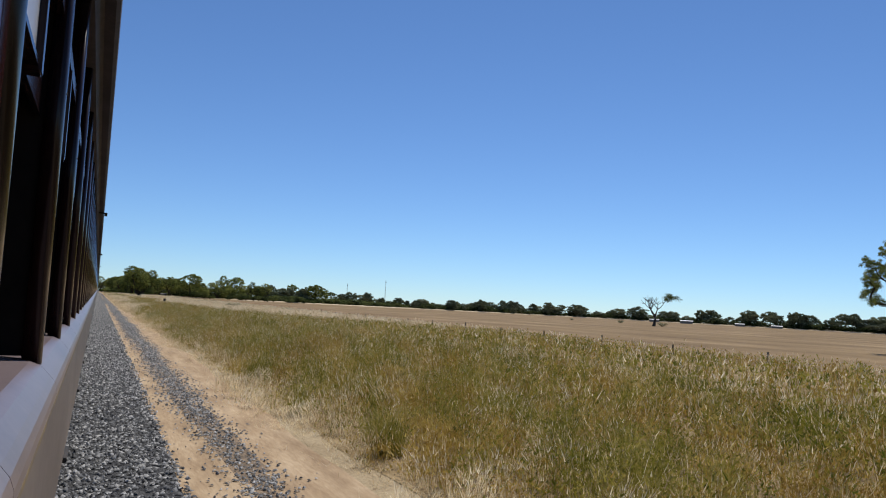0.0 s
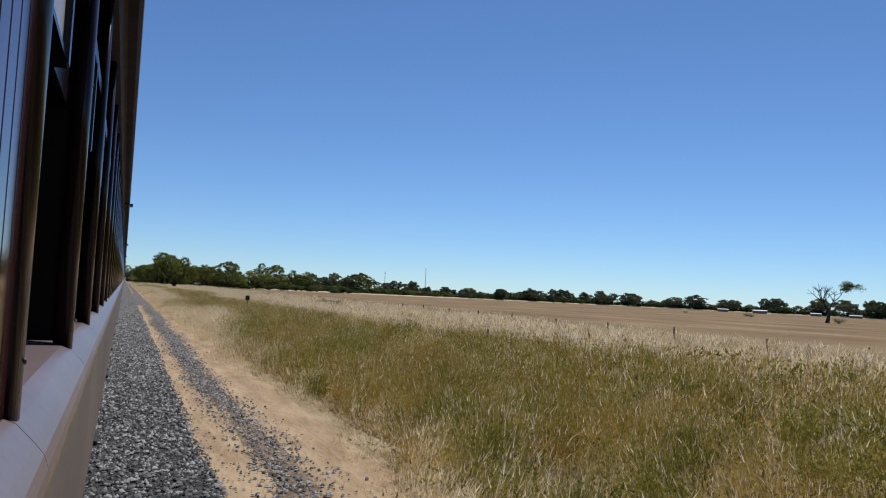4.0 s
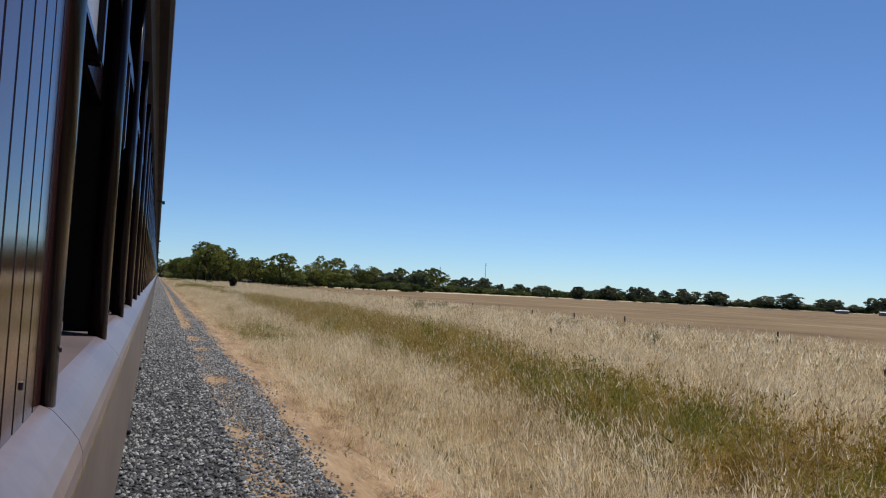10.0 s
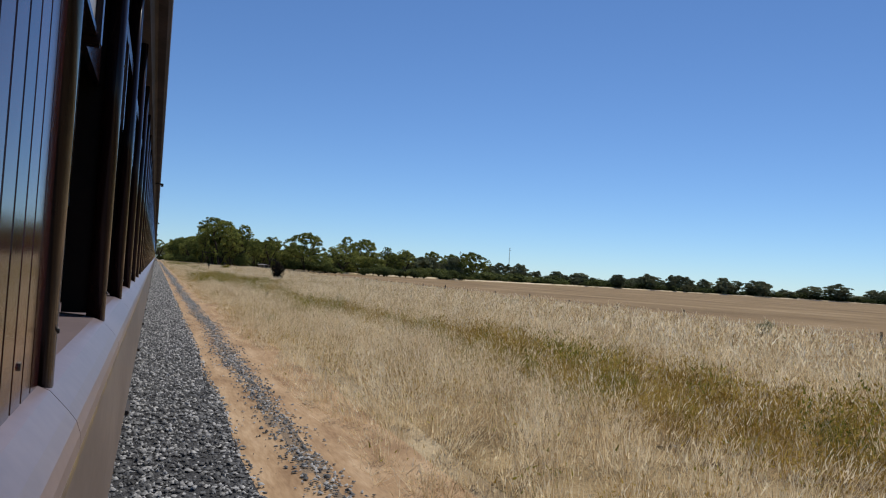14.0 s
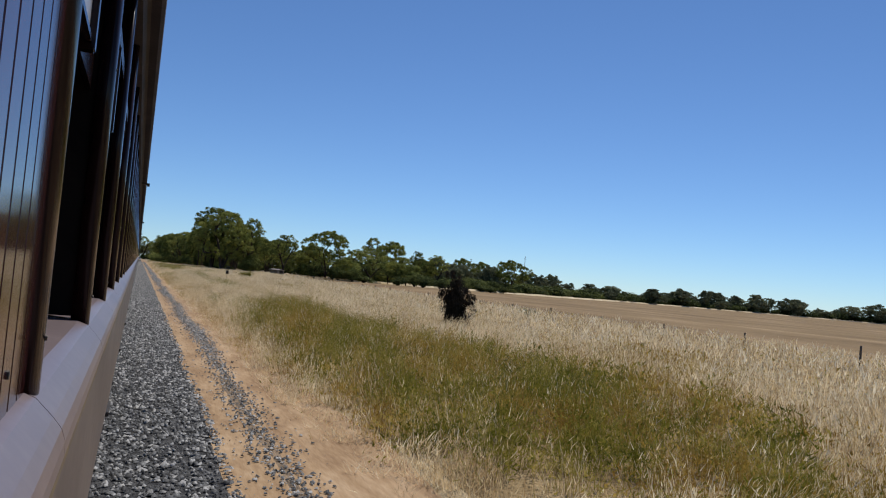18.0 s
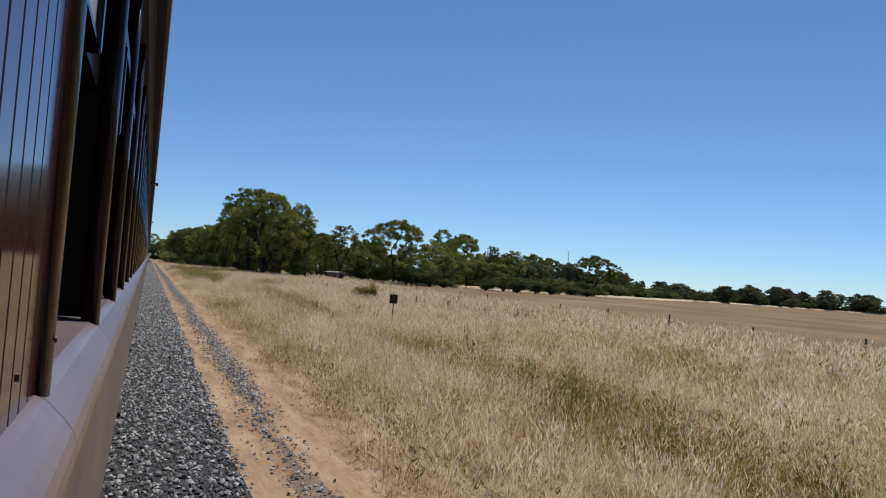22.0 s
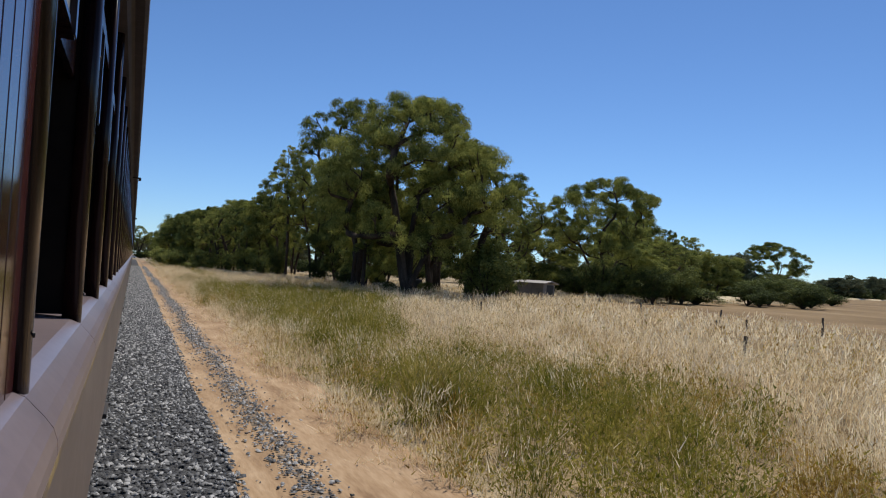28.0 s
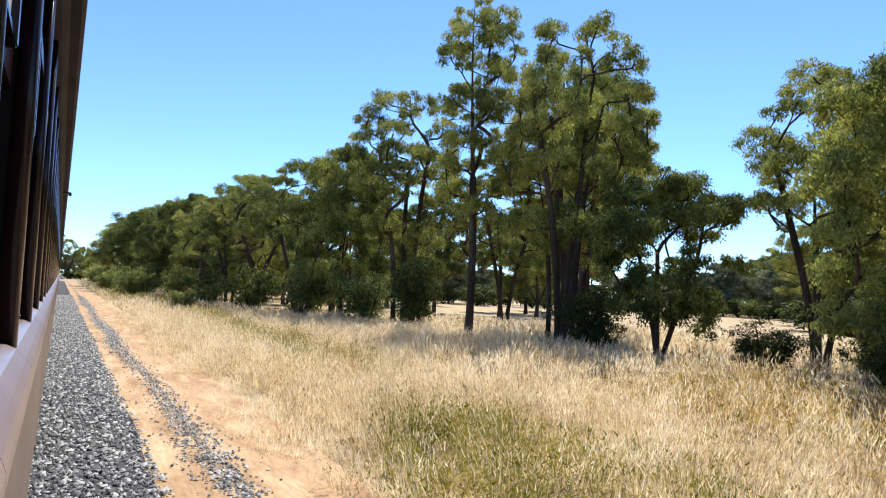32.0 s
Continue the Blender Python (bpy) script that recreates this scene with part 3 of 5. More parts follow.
for zi, (x0, x1, y0, y1, dens, h0, h1, w, hd, cell) in enumerate(ZONES):
    n = int((x1 - x0) * (y1 - y0) * dens)
    rs = np.random.RandomState(100 + zi)
    gx, gy = x0 + rs.rand(n) * (x1 - x0), y0 + rs.rand(n) * (y1 - y0)
    wx, wy = gx + 0.5 * cell * np.sin(gy * 1.3 / cell + gx), gy + 0.4 * cell * np.sin(gx * 1.7 / cell)
    cx, cy = np.floor(wx / cell), np.floor(wy / cell)
    hash_ = lambda a, b: (np.sin(cx * a + cy * b) * 43758.5) % 1.0
    jx, jy, tuft, turn = 0.2 + 0.6 * hash_(127.1, 311.7), 0.2 + 0.6 * hash_(269.5, 183.3), hash_(12.9898, 78.233), hash_(39.35, 11.14)
    ox, oy = wx - (cx + jx) * cell, wy - (cy + jy) * cell
    pull = 0.15 + 0.45 * rs.rand(n)
    gx, gy, ox, oy = gx - ox * pull, gy - oy * pull, ox * (1 - pull), oy * (1 - pull)
    mound = np.clip(1.22 - 2.4 * (ox * ox + oy * oy) / (cell * cell), 0.3, 1.18)
    g, ru = greenness(gx, gy)
    hump = smooth_noise(gx, gy, 2.6, 51) * 0.6 + smooth_noise(gx, gy, 7.0, 52) * 0.4
    edge = np.interp(gy, (0, 60, 108, 122, 150, 300, 500, 545, 600), (4.9, 4.5, 4.4, 4.0, 3.7, 3.75, 3.6, 4.15, 3.9)) + wobble(gy, 9, 61, 0.45) + wobble(gy, 2.0, 62, 0.5) - 0.3 * g
    if zi == 0:
        keep = (rs.rand(n) < np.clip((gx - edge + 0.95) / 0.7, 0.02, 1) * (0.45 + 0.55 * hump) * np.where(tuft > 0.3, 1.0, 0.45)) & (gx < edge + 0.6)
    else:
        keep = (rs.rand(n) < (0.45 + 0.55 * hump) * np.where(tuft > 0.15, 1.0, 0.25)) & (gx > edge - 0.7 * (tuft > 0.8))
    if zi == 5:
        keep &= gy > 604 + 0.6 * (gx - 45)
    isg = keep & (rs.rand(n) < g)
    patch = smooth_noise(gx, gy * 0.6, 3.2, 46) * 0.55 + turn * 0.3 + 0.15 * rs.rand(n)
    rust = isg & (patch < 0.22 + 0.62 * ru - 0.12 * (ru < 0.05))
    green = isg & ~rust
    dry = keep & ~isg
    h = h0 + (h1 - h0) * (0.3 + 0.7 * rs.rand(n)) * (0.30 + 0.70 * tuft) * (0.45 + 0.85 * hump)
    if zi:
        h *= (1 + 0.15 * g) * mound
    if zi == 1:
        h *= np.clip(0.5 + 0.4 * g + (gx - edge) / 3.6, 0.42, 1.05)
    h = np.maximum(h, 0.05)
    ww = w * (0.7 + 0.6 * rs.rand(n)) * np.where(isg, 1.15, 1.0)
    lean = (0.10 + 0.35 * rs.rand(n) ** 1.5) if zi else (0.5 + 1.6 * rs.rand(n))
    bend = np.where(isg, 0.12, 0.34) * (0.3 + 0.7 * turn)
    swing = 0.6 + 2.4 * (smooth_noise(gx, gy, 9.0, 57) - 0.5) + 1.6 * (turn - 0.5)
    fan = np.where(isg, 0.45, 0.75) / cell
    bx, by = bend * np.cos(swing) - ox * fan, bend * np.sin(swing) - oy * fan
    far = w / 0.0095
    for key, mask, length, width, spread in (("straw_grass", dry, 0.17, 0.014, 0.38), ("green_grass", green, 0.10, 0.026, 0.8), ("rust_weeds", rust, 0.075, 0.024, 0.65)):
        bushy = mask & (rs.rand(n) < (0.6 if zi else 0.0))
        stem = mask & ~bushy
        V, tip, way, an = blades(gx[stem], gy[stem], h[stem], ww[stem] * 1.05, lean[stem], rs, (bx[stem], by[stem]))
        grass[key].append(V)
        grass[key].append(flecks(gx[bushy], gy[bushy], h[bushy], (bx[bushy], by[bushy]), length * min(2.0, far ** 0.6), width * far, spread, rs))
        if key != "straw_grass" and zi in (1, 2):
            for _ in range(2 if zi == 1 else 1):
                low = mask & (rs.rand(n) < 0.8)
                grass[key].append(flecks(gx[low] + 0.2 * rs.randn(low.sum()), gy[low] + 0.2 * rs.randn(low.sum()), 0.06 + 0.5 * h[low], (0 * h[low], 0 * h[low]), 0.095 * min(2.2, far ** 0.8), 0.030 * far, 1.1, rs))
        k = rs.rand(len(tip)) < hd * (1.4 if key == "straw_grass" else 0.7)
        seeds[key].append(heads(tip[k], way[k], an[k], ww[stem][k], rs))
for key, mat, hmat, label, hlabel in (("straw_grass", "straw", "straw_head", "tall pale dry straw grass along the verge", "pale cream seed heads of the dry grass"),
                                      ("green_grass", "green_grass", "green_head", "olive green tall grass and weeds in patches", "yellowish seed heads of the green grass"),
                                      ("rust_weeds", "rust_weed", "rust_weed", "rust-brown seeding weeds among the grass", "rust-brown seed heads of the weeds")):
    V = np.concatenate(grass[key])
    tagged(new(key, mesh_np(key, V, np.arange(len(V)).reshape(-1, 3), M[mat])), label, "grass", kind="stuff")
    V = np.concatenate(seeds[key])
    tagged(new("seed_heads", mesh_np("seed_heads", V, np.arange(len(V)).reshape(-1, 4), M[hmat], 4)), hlabel, "grass", kind="stuff")
grass.clear()
seeds.clear()


# ---- railway carriages ----
def station(t):
    """Metres along the line."""
    s = (t - 16) / 16
    return 18.8523 * t - 0.1511 * (s * s - 1) - 4.5865 * (s ** 3 - s) - 0.9465 * (s ** 4 - s * s)


EYE = 2.85
LEN, BAYS = 18.83, 14
PITCH = LEN / BAYS
FIRST = 1.36                      # the near jamb of the first window
START = FIRST - PITCH


def carriage():
    c = thing("passenger_carriage", "old wooden railway carriage, varnished red-brown boards, mauve-grey painted lower side", "train carriage", "carriages of the train")
    z = lambda v: EYE + v
    end = START + LEN
    lower = [(-0.30, z(-0.24)), (-0.112, z(-0.312)), (-0.098, z(-0.33)), (-0.094, z(-0.62)), (-0.096, z(-0.88)), (-0.13, z(-1.08)), (-0.22, z(-1.24)), (-0.36, z(-1.24)), (-0.30, z(-1.0))]
    part("lower_side", extrude([(x, zz) for x, zz in lower], START, end), M["dark_paint"], c, "mauve-grey painted lower side with a rounded foot")
    sill_profile = [(-0.32, z(-0.205)), (-0.170, z(-0.218)), (-0.140, z(-0.232)), (-0.112, z(-0.262)), (-0.098, z(-0.280)), (-0.091, z(-0.300)), (-0.090, z(-0.325)), (-0.097, z(-0.336)), (-0.112, z(-0.326)), (-0.30, z(-0.250))]
    for k in range(BAYS):
        part("sill", extrude(sill_profile, START + k * PITCH + 0.002, START + (k + 1) * PITCH - 0.002), M["paint"], c, "rounded painted sill")
    part("painted_line", box(-0.0965, -0.0935, START, end, z(-0.356), z(-0.340)), M["yellow_line"], c, "worn thin yellow lining stripe")
    # boarded bay
    nb = 16
    bw = PITCH / nb
    for i in range(nb):
        y0 = START + i * bw
        pr = [(-0.205, y0 + 0.001), (-0.166, y0 + 0.001), (-0.158, y0 + 0.006), (-0.158, y0 + bw - 0.006), (-0.166, y0 + bw - 0.001), (-0.205, y0 + bw - 0.001)]
        bm = bmesh.new()
        lo = [bm.verts.new((x, y, z(-0.226))) for x, y in pr]
        hi = [bm.verts.new((x, y, z(1.42))) for x, y in pr]
        for j in range(len(pr)):
            q = (j + 1) % len(pr)
            bm.faces.new((lo[j], lo[q], hi[q], hi[j]))
        bm.faces.new(lo[::-1])
        bm.faces.new(hi)
        bmesh.ops.recalc_face_normals(bm, faces=bm.faces)
        bd = part("board", bm, M["varnish"], c, "varnished red-brown tongue-and-groove board" if i == 0 else "")
        if i % 3 == 1:
            sb = bmesh.new()
            bmesh.ops.create_cone(sb, cap_ends=True, segments=8, radius1=0.007, radius2=0.006, depth=0.006, matrix=Matrix.Translation((-0.158, y0 + bw / 2, z(-0.165))) @ Matrix.Rotation(math.pi / 2, 4, "Y"))
            part("screw", sb, M["iron"], bd, "rusty screw head")
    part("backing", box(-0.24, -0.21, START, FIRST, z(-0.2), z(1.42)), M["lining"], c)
    # window pillars: a rounded moulding in front of a deep jamb
    for k in range(BAYS):
        y0 = FIRST + k * PITCH
        pr = [(-0.195, y0)] + [(-0.160 + 0.020 * math.sin(math.pi * q / 12) ** 0.7, y0 + 0.037 - 0.037 * math.cos(math.pi * q / 12)) for q in range(13)] + [(-0.195, y0 + 0.074)]
        bm = bmesh.new()
        lo = [bm.verts.new((x, y, z(-0.236))) for x, y in pr]
        hi = [bm.verts.new((x, y, z(1.42))) for x, y in pr]
        for j in range(len(pr)):
            q = (j + 1) % len(pr)
            bm.faces.new((lo[j], lo[q], hi[q], hi[j]))
        bm.faces.new(lo[::-1])
        bm.faces.new(hi)
        bmesh.ops.recalc_face_normals(bm, faces=bm.faces)
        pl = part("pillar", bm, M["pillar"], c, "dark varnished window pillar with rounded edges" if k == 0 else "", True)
        for zz in (-0.14, 0.62):
            sb = bmesh.new()
            bmesh.ops.create_cone(sb, cap_ends=True, segments=8, radius1=0.006, radius2=0.004, depth=0.006, matrix=Matrix.Translation((-0.140, y0 + 0.04, z(zz))) @ Matrix.Rotation(math.pi / 2, 4, "Y"))
            part("screw", sb, M["iron"], pl, "dark screw head")
        # jamb takes the same near-black, so the recess looks unlit
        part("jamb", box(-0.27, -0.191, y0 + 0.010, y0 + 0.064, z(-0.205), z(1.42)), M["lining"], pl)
        if k < BAYS - 1:
            bm = box(-0.215, -0.165, y0 + 0.074, y0 + PITCH, z(0.86), z(0.92))
            box(-0.205, -0.160, y0 + 0.66, y0 + 0.71, z(0.50), z(0.86), 0.004, bm)
            box(-0.205, -0.168, y0 + 0.074, y0 + 0.66, z(0.515), z(0.53), 0, bm)
            box(-0.225, -0.206, y0 + 0.71, y0 + PITCH, z(0.53), z(0.86), 0, bm)
            box(-0.225, -0.206, y0 + 0.074, y0 + PITCH, z(0.92), z(1.42), 0, bm)
            w = part("window", bm, M["pillar"], c, "open window, upper light coloured like reflected sky" if k == 0 else "")
            part("upper_light", box(-0.184, -0.176, y0 + 0.074, y0 + 0.66, z(0.53), z(0.86)), M["sky_grey_glass"], w, "grey glass light, sky reflection put into its colour")
    part("cornice", extrude([(-0.26, z(1.40)), (-0.125, z(1.40)), (-0.105, z(1.44)), (-0.075, z(1.47)), (-0.26, z(1.50))], START, end), M["gutter"], c, "moulded timber cornice")
    part("gutter", extrude([(-0.11, z(1.465)), (-0.03, z(1.45)), (-0.008, z(1.465)), (-0.004, z(1.52)), (-0.03, z(1.53)), (-0.16, z(1.56))], START, end), M["gutter"], c, "dusty brown roof gutter")
    rp = [(-0.03, z(1.52))]
    for i in range(13):
        an = math.pi * i / 12
        rp.append((-1.5 + 1.46 * math.cos(an), z(1.55) + 0.42 * math.sin(an)))
    rp += [(-2.97, z(1.52))]
    part("roof", extrude(rp, START, end), M["roof"], c, "low curved grey canvas roof", True)
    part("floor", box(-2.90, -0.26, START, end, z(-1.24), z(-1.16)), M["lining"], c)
    # solid side without windows, added to keep the interior black
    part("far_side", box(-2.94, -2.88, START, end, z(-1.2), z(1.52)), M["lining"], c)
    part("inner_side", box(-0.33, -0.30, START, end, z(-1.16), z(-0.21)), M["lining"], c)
    part("frame_rail", box(-0.62, -0.42, START, end, z(-1.5), z(-1.24), 0.01), M["iron"], c, "dark steel underframe")
    part("frame_rail", box(-2.58, -2.38, START, end, z(-1.5), z(-1.24), 0.01), M["iron"], c)
    for k in (2.2, 7.2, 12.0, 16.6):
        st = part("footstep", box(-0.30, -0.12, START + k, START + k + 0.55, z(-1.42), z(-1.38), 0.006), M["iron"], c, "rusty iron footstep")
        part("bracket", box(-0.42, -0.28, START + k + 0.05, START + k + 0.09, z(-1.42), z(-1.24)), M["iron"], st)
        part("bracket", box(-0.42, -0.28, START + k + 0.46, START + k + 0.50, z(-1.42), z(-1.24)), M["iron"], st)
    for k in (3.0, 15.4):
        bg = part("bogie", box(-0.62, -0.46, START + k - 1.4, START + k + 1.4, z(-2.05), z(-1.78), 0.02), M["iron"], c, "dark cast iron bogie")
        part("bogie_side", box(-2.54, -2.38, START + k - 1.4, START + k + 1.4, z(-2.05), z(-1.78), 0.02), M["iron"], bg)
        part("bolster", box(-2.4, -0.6, START + k - 0.2, START + k + 0.2, z(-1.95), z(-1.5), 0.02), M["iron"], bg)
        for s in (-0.95, 0.95):
            for wx in (-0.78, -2.24):
                wb = bmesh.new()
                bmesh.ops.create_cone(wb, cap_ends=True, segments=28, radius1=0.46, radius2=0.45, depth=0.12, matrix=Matrix.Translation((wx, START + k + s, z(-2.21))) @ Matrix.Rotation(math.pi / 2, 4, "Y"))
                part("wheel", wb, M["iron"], bg)
    bk = bmesh.new()
    box(-0.10, 0.05, 16.1, 16.2, z(1.425), z(1.45), 0.004, bk)
    box(0.0, 0.05, 16.1, 16.2, z(1.39), z(1.425), 0.004, bk)
    part("lamp_bracket", bk, M["iron"], c, "small dark iron bracket under the gutter")
    return c


first = carriage()
for k in range(-1, 40):
    m = Matrix.Translation((0, station(k), 0)) @ Matrix.Diagonal((1, (station(k + 1) - station(k)) / LEN, 1, 1))
    if k == -1:
        first.matrix_basis = m
    else:
        o = copy_thing(first, Matrix.Translation((0, station(k), 0)))
        o.scale = (1, (station(k + 1) - station(k)) / LEN, 1)
for rx in (-0.78, -2.24):
    rl = extrude([(rx - 0.07, 0.04), (rx + 0.07, 0.04), (rx + 0.07, 0.055), (rx + 0.012, 0.07), (rx + 0.012, 0.15), (rx + 0.035, 0.16), (rx + 0.035, 0.18), (rx - 0.035, 0.18), (rx - 0.035, 0.16), (rx - 0.012, 0.15), (rx - 0.012, 0.07), (rx - 0.07, 0.055)], Y0, 880)
    tagged(part("rail", rl, M["rail"]), "rusty steel running rail", "rail", kind="structure")


# ---- trees ----
def leaf_tris(centres, radii, per, size, rs, droop=0.25, flat=0.7):
    """Slim leaves on the outer skin of small clumps, thicker on top, that lie roughly along the skin."""
    n = len(centres) * per
    c = np.repeat(centres, per, 0)
    r = np.repeat(radii, per)
    d = rs.randn(n, 3)
    d[:, 2] = np.where(rs.rand(n) < 0.55, np.abs(d[:, 2]), d[:, 2])
    d /= np.linalg.norm(d, axis=1, keepdims=True) + 1e-9
    p = c + d * (r * rs.rand(n) ** 0.3)[:, None] * np.array([1, 1, flat])
    nrm = d * 1.0 + rs.randn(n, 3) * 0.3 + np.array([0, 0, 0.3])
    u = np.cross(nrm, rs.randn(n, 3))
    u /= np.linalg.norm(u, axis=1, keepdims=True) + 1e-9
    u[:, 2] -= droop
    u /= np.linalg.norm(u, axis=1, keepdims=True) + 1e-9
    w = np.cross(u, nrm)
    w /= np.linalg.norm(w, axis=1, keepdims=True) + 1e-9
    s = size * (0.6 + 0.8 * rs.rand(n))[:, None]
    V = np.stack([p - w * s * 0.22, p + w * s * 0.22, p + u * s], 1).reshape(-1, 3)
    return V, np.arange(3 * n).reshape(-1, 3)


def billows(tips, size, sub, rs):
    """Small clumps gathered in a low dome over each branch tip; size is one number or one for each tip."""
    n = len(tips) * sub
    big = np.repeat(size * (0.65 + 0.7 * rs.rand(len(tips))), sub)
    a, q = rs.rand(n) * 6.28, np.sqrt(rs.rand(n))
    off = np.stack([np.cos(a) * q * big, np.sin(a) * q * big, (0.62 * np.sqrt(np.clip(1 - q * q, 0, 1)) - 0.25) * big], -1)
    return np.repeat(tips, sub, 0) + off + rs.randn(n, 3) * 0.12 * np.mean(size), big * (0.34 + 0.22 * rs.rand(n))


def gum_meshes(seed, h, wide, base, clumps, size, per, leaf, stems=1, fork=0.25, lead=0.5, mid=0.45, inner=0.35, slim=1.0, tilt=(0, 0), mat="leaf", sides=6, skirt=1.0, split=0.0):
    """Trunk and crown of one gum tree of height h and crown half-width wide. Clumps of leaves stand apart inside an uneven crown that begins at a share base
    of the height; each is reached by a limb that bends up from the nearest thicker one."""
    rs = np.random.RandomState(seed)
    f1, f2, f3 = rs.rand(3) * 6.28
    C, R = [], []
    for _ in range(clumps * 60):
        if len(C) == clumps:
            break
        u, an = rs.rand() ** 0.75, rs.rand() * 6.28
        prof = math.sqrt(max(0.0, 1 - (max(0.0, u - mid) / (1.02 - mid)) ** 2)) if u > mid else 1 - (1 - u / mid) ** 1.5 * 0.5 * skirt
        lobe = 1 + 0.17 * math.sin(2 * an + f1 + 2 * u) + 0.13 * math.sin(3 * an + f2 + 5 * u)
        rad, k = max(0.0, wide * prof * lobe - 0.35 * size) * math.sqrt(inner + (1 - inner) * rs.rand()), size * (0.6 + 0.8 * rs.rand())
        q = np.array((math.cos(an) * rad + tilt[0] * u, math.sin(an) * rad + tilt[1] * u, h * (base + (1 - base) * u) - 0.55 * k))
        if all((((q - o) * (1, 1, 1.25)) ** 2).sum() > (0.52 * (k + r)) ** 2 for o, r in zip(C, R)):
            C.append(q)
            R.append(k)
    C, R = np.array(C), np.array(R)
    # limbs: nodes of (place, parent), heavier the more clumps they bear
    nodes, parent, joints = [], [], []

    def chain(points, start):
        last = start
        for q in points:
            nodes.append(Vector(q))
            parent.append(last)
            last = len(nodes) - 1
        return last

    for st in range(stems):
        an = f3 + st * 6.28 / stems
        out = (0.0 if stems == 1 else 0.5 * wide) * (0.6 + 0.6 * rs.rand())
        foot = Vector((math.cos(an), math.sin(an), 0)) * (0.0 if stems == 1 else 0.005 * h if split else 0.02 * h)
        begin = len(nodes)
        top = Vector((math.cos(an) * out + tilt[0] * 0.5 + rs.randn() * 0.02 * h, math.sin(an) * out + tilt[1] * 0.5 + rs.randn() * 0.02 * h, h * lead))
        pts = []
        for i in range(9):
            w = i / 8
            q, b = foot + (top - foot) * w, max(0.0, (w - split) / (1 - split)) ** (1.0 if split else 1.3)
            q.x, q.y = foot.x + (top.x - foot.x) * b + 0.008 * h * math.sin(5 * w + st + seed), foot.y + (top.y - foot.y) * b + 0.008 * h * math.sin(4 * w + 2 * st + seed)
            q.z = -0.15 + (h * lead + 0.15) * w
            pts.append(q)
        chain(pts, -1)
        joints += [i for i in range(begin, len(nodes)) if nodes[i].z > h * fork]
    load = [0.0] * 4000
    for i in np.argsort(C[:, 2] * 0.6 + np.hypot(C[:, 0], C[:, 1])):
        c = Vector(C[i])
        best = min(joints, key=lambda k: (c - nodes[k]).length + 2.2 * max(0.0, nodes[k].z - c.z + 0.35 * (c - nodes[k]).length))
        a, dist = nodes[best], (c - nodes[best]).length
        along_limb = (a - nodes[parent[best]]).normalized() if parent[best] >= 0 else Vector((0, 0, 1))
        p1 = a + (along_limb * 0.7 + (c - a).normalized() * 0.5).normalized() * 0.36 * dist
        p2 = c + Vector((rs.randn() * 0.06, rs.randn() * 0.06, -0.30)) * dist
        pts = [a * (1 - w) ** 3 + p1 * 3 * w * (1 - w) ** 2 + p2 * 3 * w * w * (1 - w) + c * w ** 3 for w in (0.25, 0.5, 0.75, 0.97)]
        end = chain(pts, best)
        joints += [end - 3, end - 2, end - 1]
        k = end
        while k >= 0:
            load[k] += R[i] ** 2
            k = parent[k]
        for _ in range(2):
            side = c + Vector(rs.randn(3) * (0.28, 0.28, 0.2)) * float(R[i])
            e2 = chain([nodes[end - 1].lerp(side, 0.5), side], end - 1)
            load[e2], load[e2 - 1] = 0.05, 0.15
    total = max(load[0], 1e-3)
    thick = h * 0.0125 * slim
    rad = [max(0.018, thick * (max(load[k], 0.02) / total) ** 0.5) for k in range(len(nodes))]
    for k in range(len(nodes)):
        if parent[k] < 0:
            rad[k] *= 1.35
    used, paths = set(), []
    for k in range(len(nodes) - 1, -1, -1):
        if k in used:
            continue
        path = []
        while k >= 0:
            path.append((nodes[k], rad[k] if k not in used else min(rad[k], path[-1][1] * 1.25)))
            if k in used:
                break
            used.add(k)
            k = parent[k]
        if len(path) > 1:
            paths.append(path[::-1])
    V, F = tubes(paths, sides)
    wood = mesh_np("trunk", [tuple(v) for v in V], F, M["bark"], 4)
    wood.shade_smooth()
    # leaves: round puffs over the top and sides of each clump, sprays hanging below
    puffs = 8
    big = np.repeat(R, puffs)
    d = rs.randn(len(big), 3)
    d[:, 2] = np.abs(d[:, 2]) * 1.2 - 0.55
    d /= np.linalg.norm(d, axis=1, keepdims=True)
    shape = np.repeat(np.stack([0.5 + 0.5 * rs.rand(len(R)), 0.5 + 0.5 * rs.rand(len(R)), 0.42 + 0.34 * rs.rand(len(R))], -1), puffs, 0)
    P = np.repeat(C, puffs, 0) + d * big[:, None] * shape
    Q = big * (0.36 + 0.22 * rs.rand(len(big)))
    num = np.maximum(8, (per / puffs * (Q / (0.47 * size)) ** 2).astype(int))
    c, r = np.repeat(P, num, 0), np.repeat(Q, num)
    n = len(r)
    d = rs.randn(n, 3)
    d[:, 2] = np.where(rs.rand(n) < 0.6, np.abs(d[:, 2]), d[:, 2])
    d /= np.linalg.norm(d, axis=1, keepdims=True) + 1e-9
    core = rs.rand(n) < 0.14
    p = c + d * (r * np.where(core, 0.25 + 0.3 * rs.rand(n), 0.6 + 0.45 * rs.rand(n)))[:, None] * np.array([1, 1, 0.85])
    nrm = d + rs.randn(n, 3) * 0.27
    u = np.cross(nrm, rs.randn(n, 3))
    u /= np.linalg.norm(u, axis=1, keepdims=True) + 1e-9
    u[:, 2] -= 1.1
    u /= np.linalg.norm(u, axis=1, keepdims=True) + 1e-9
    w = np.cross(u, nrm)
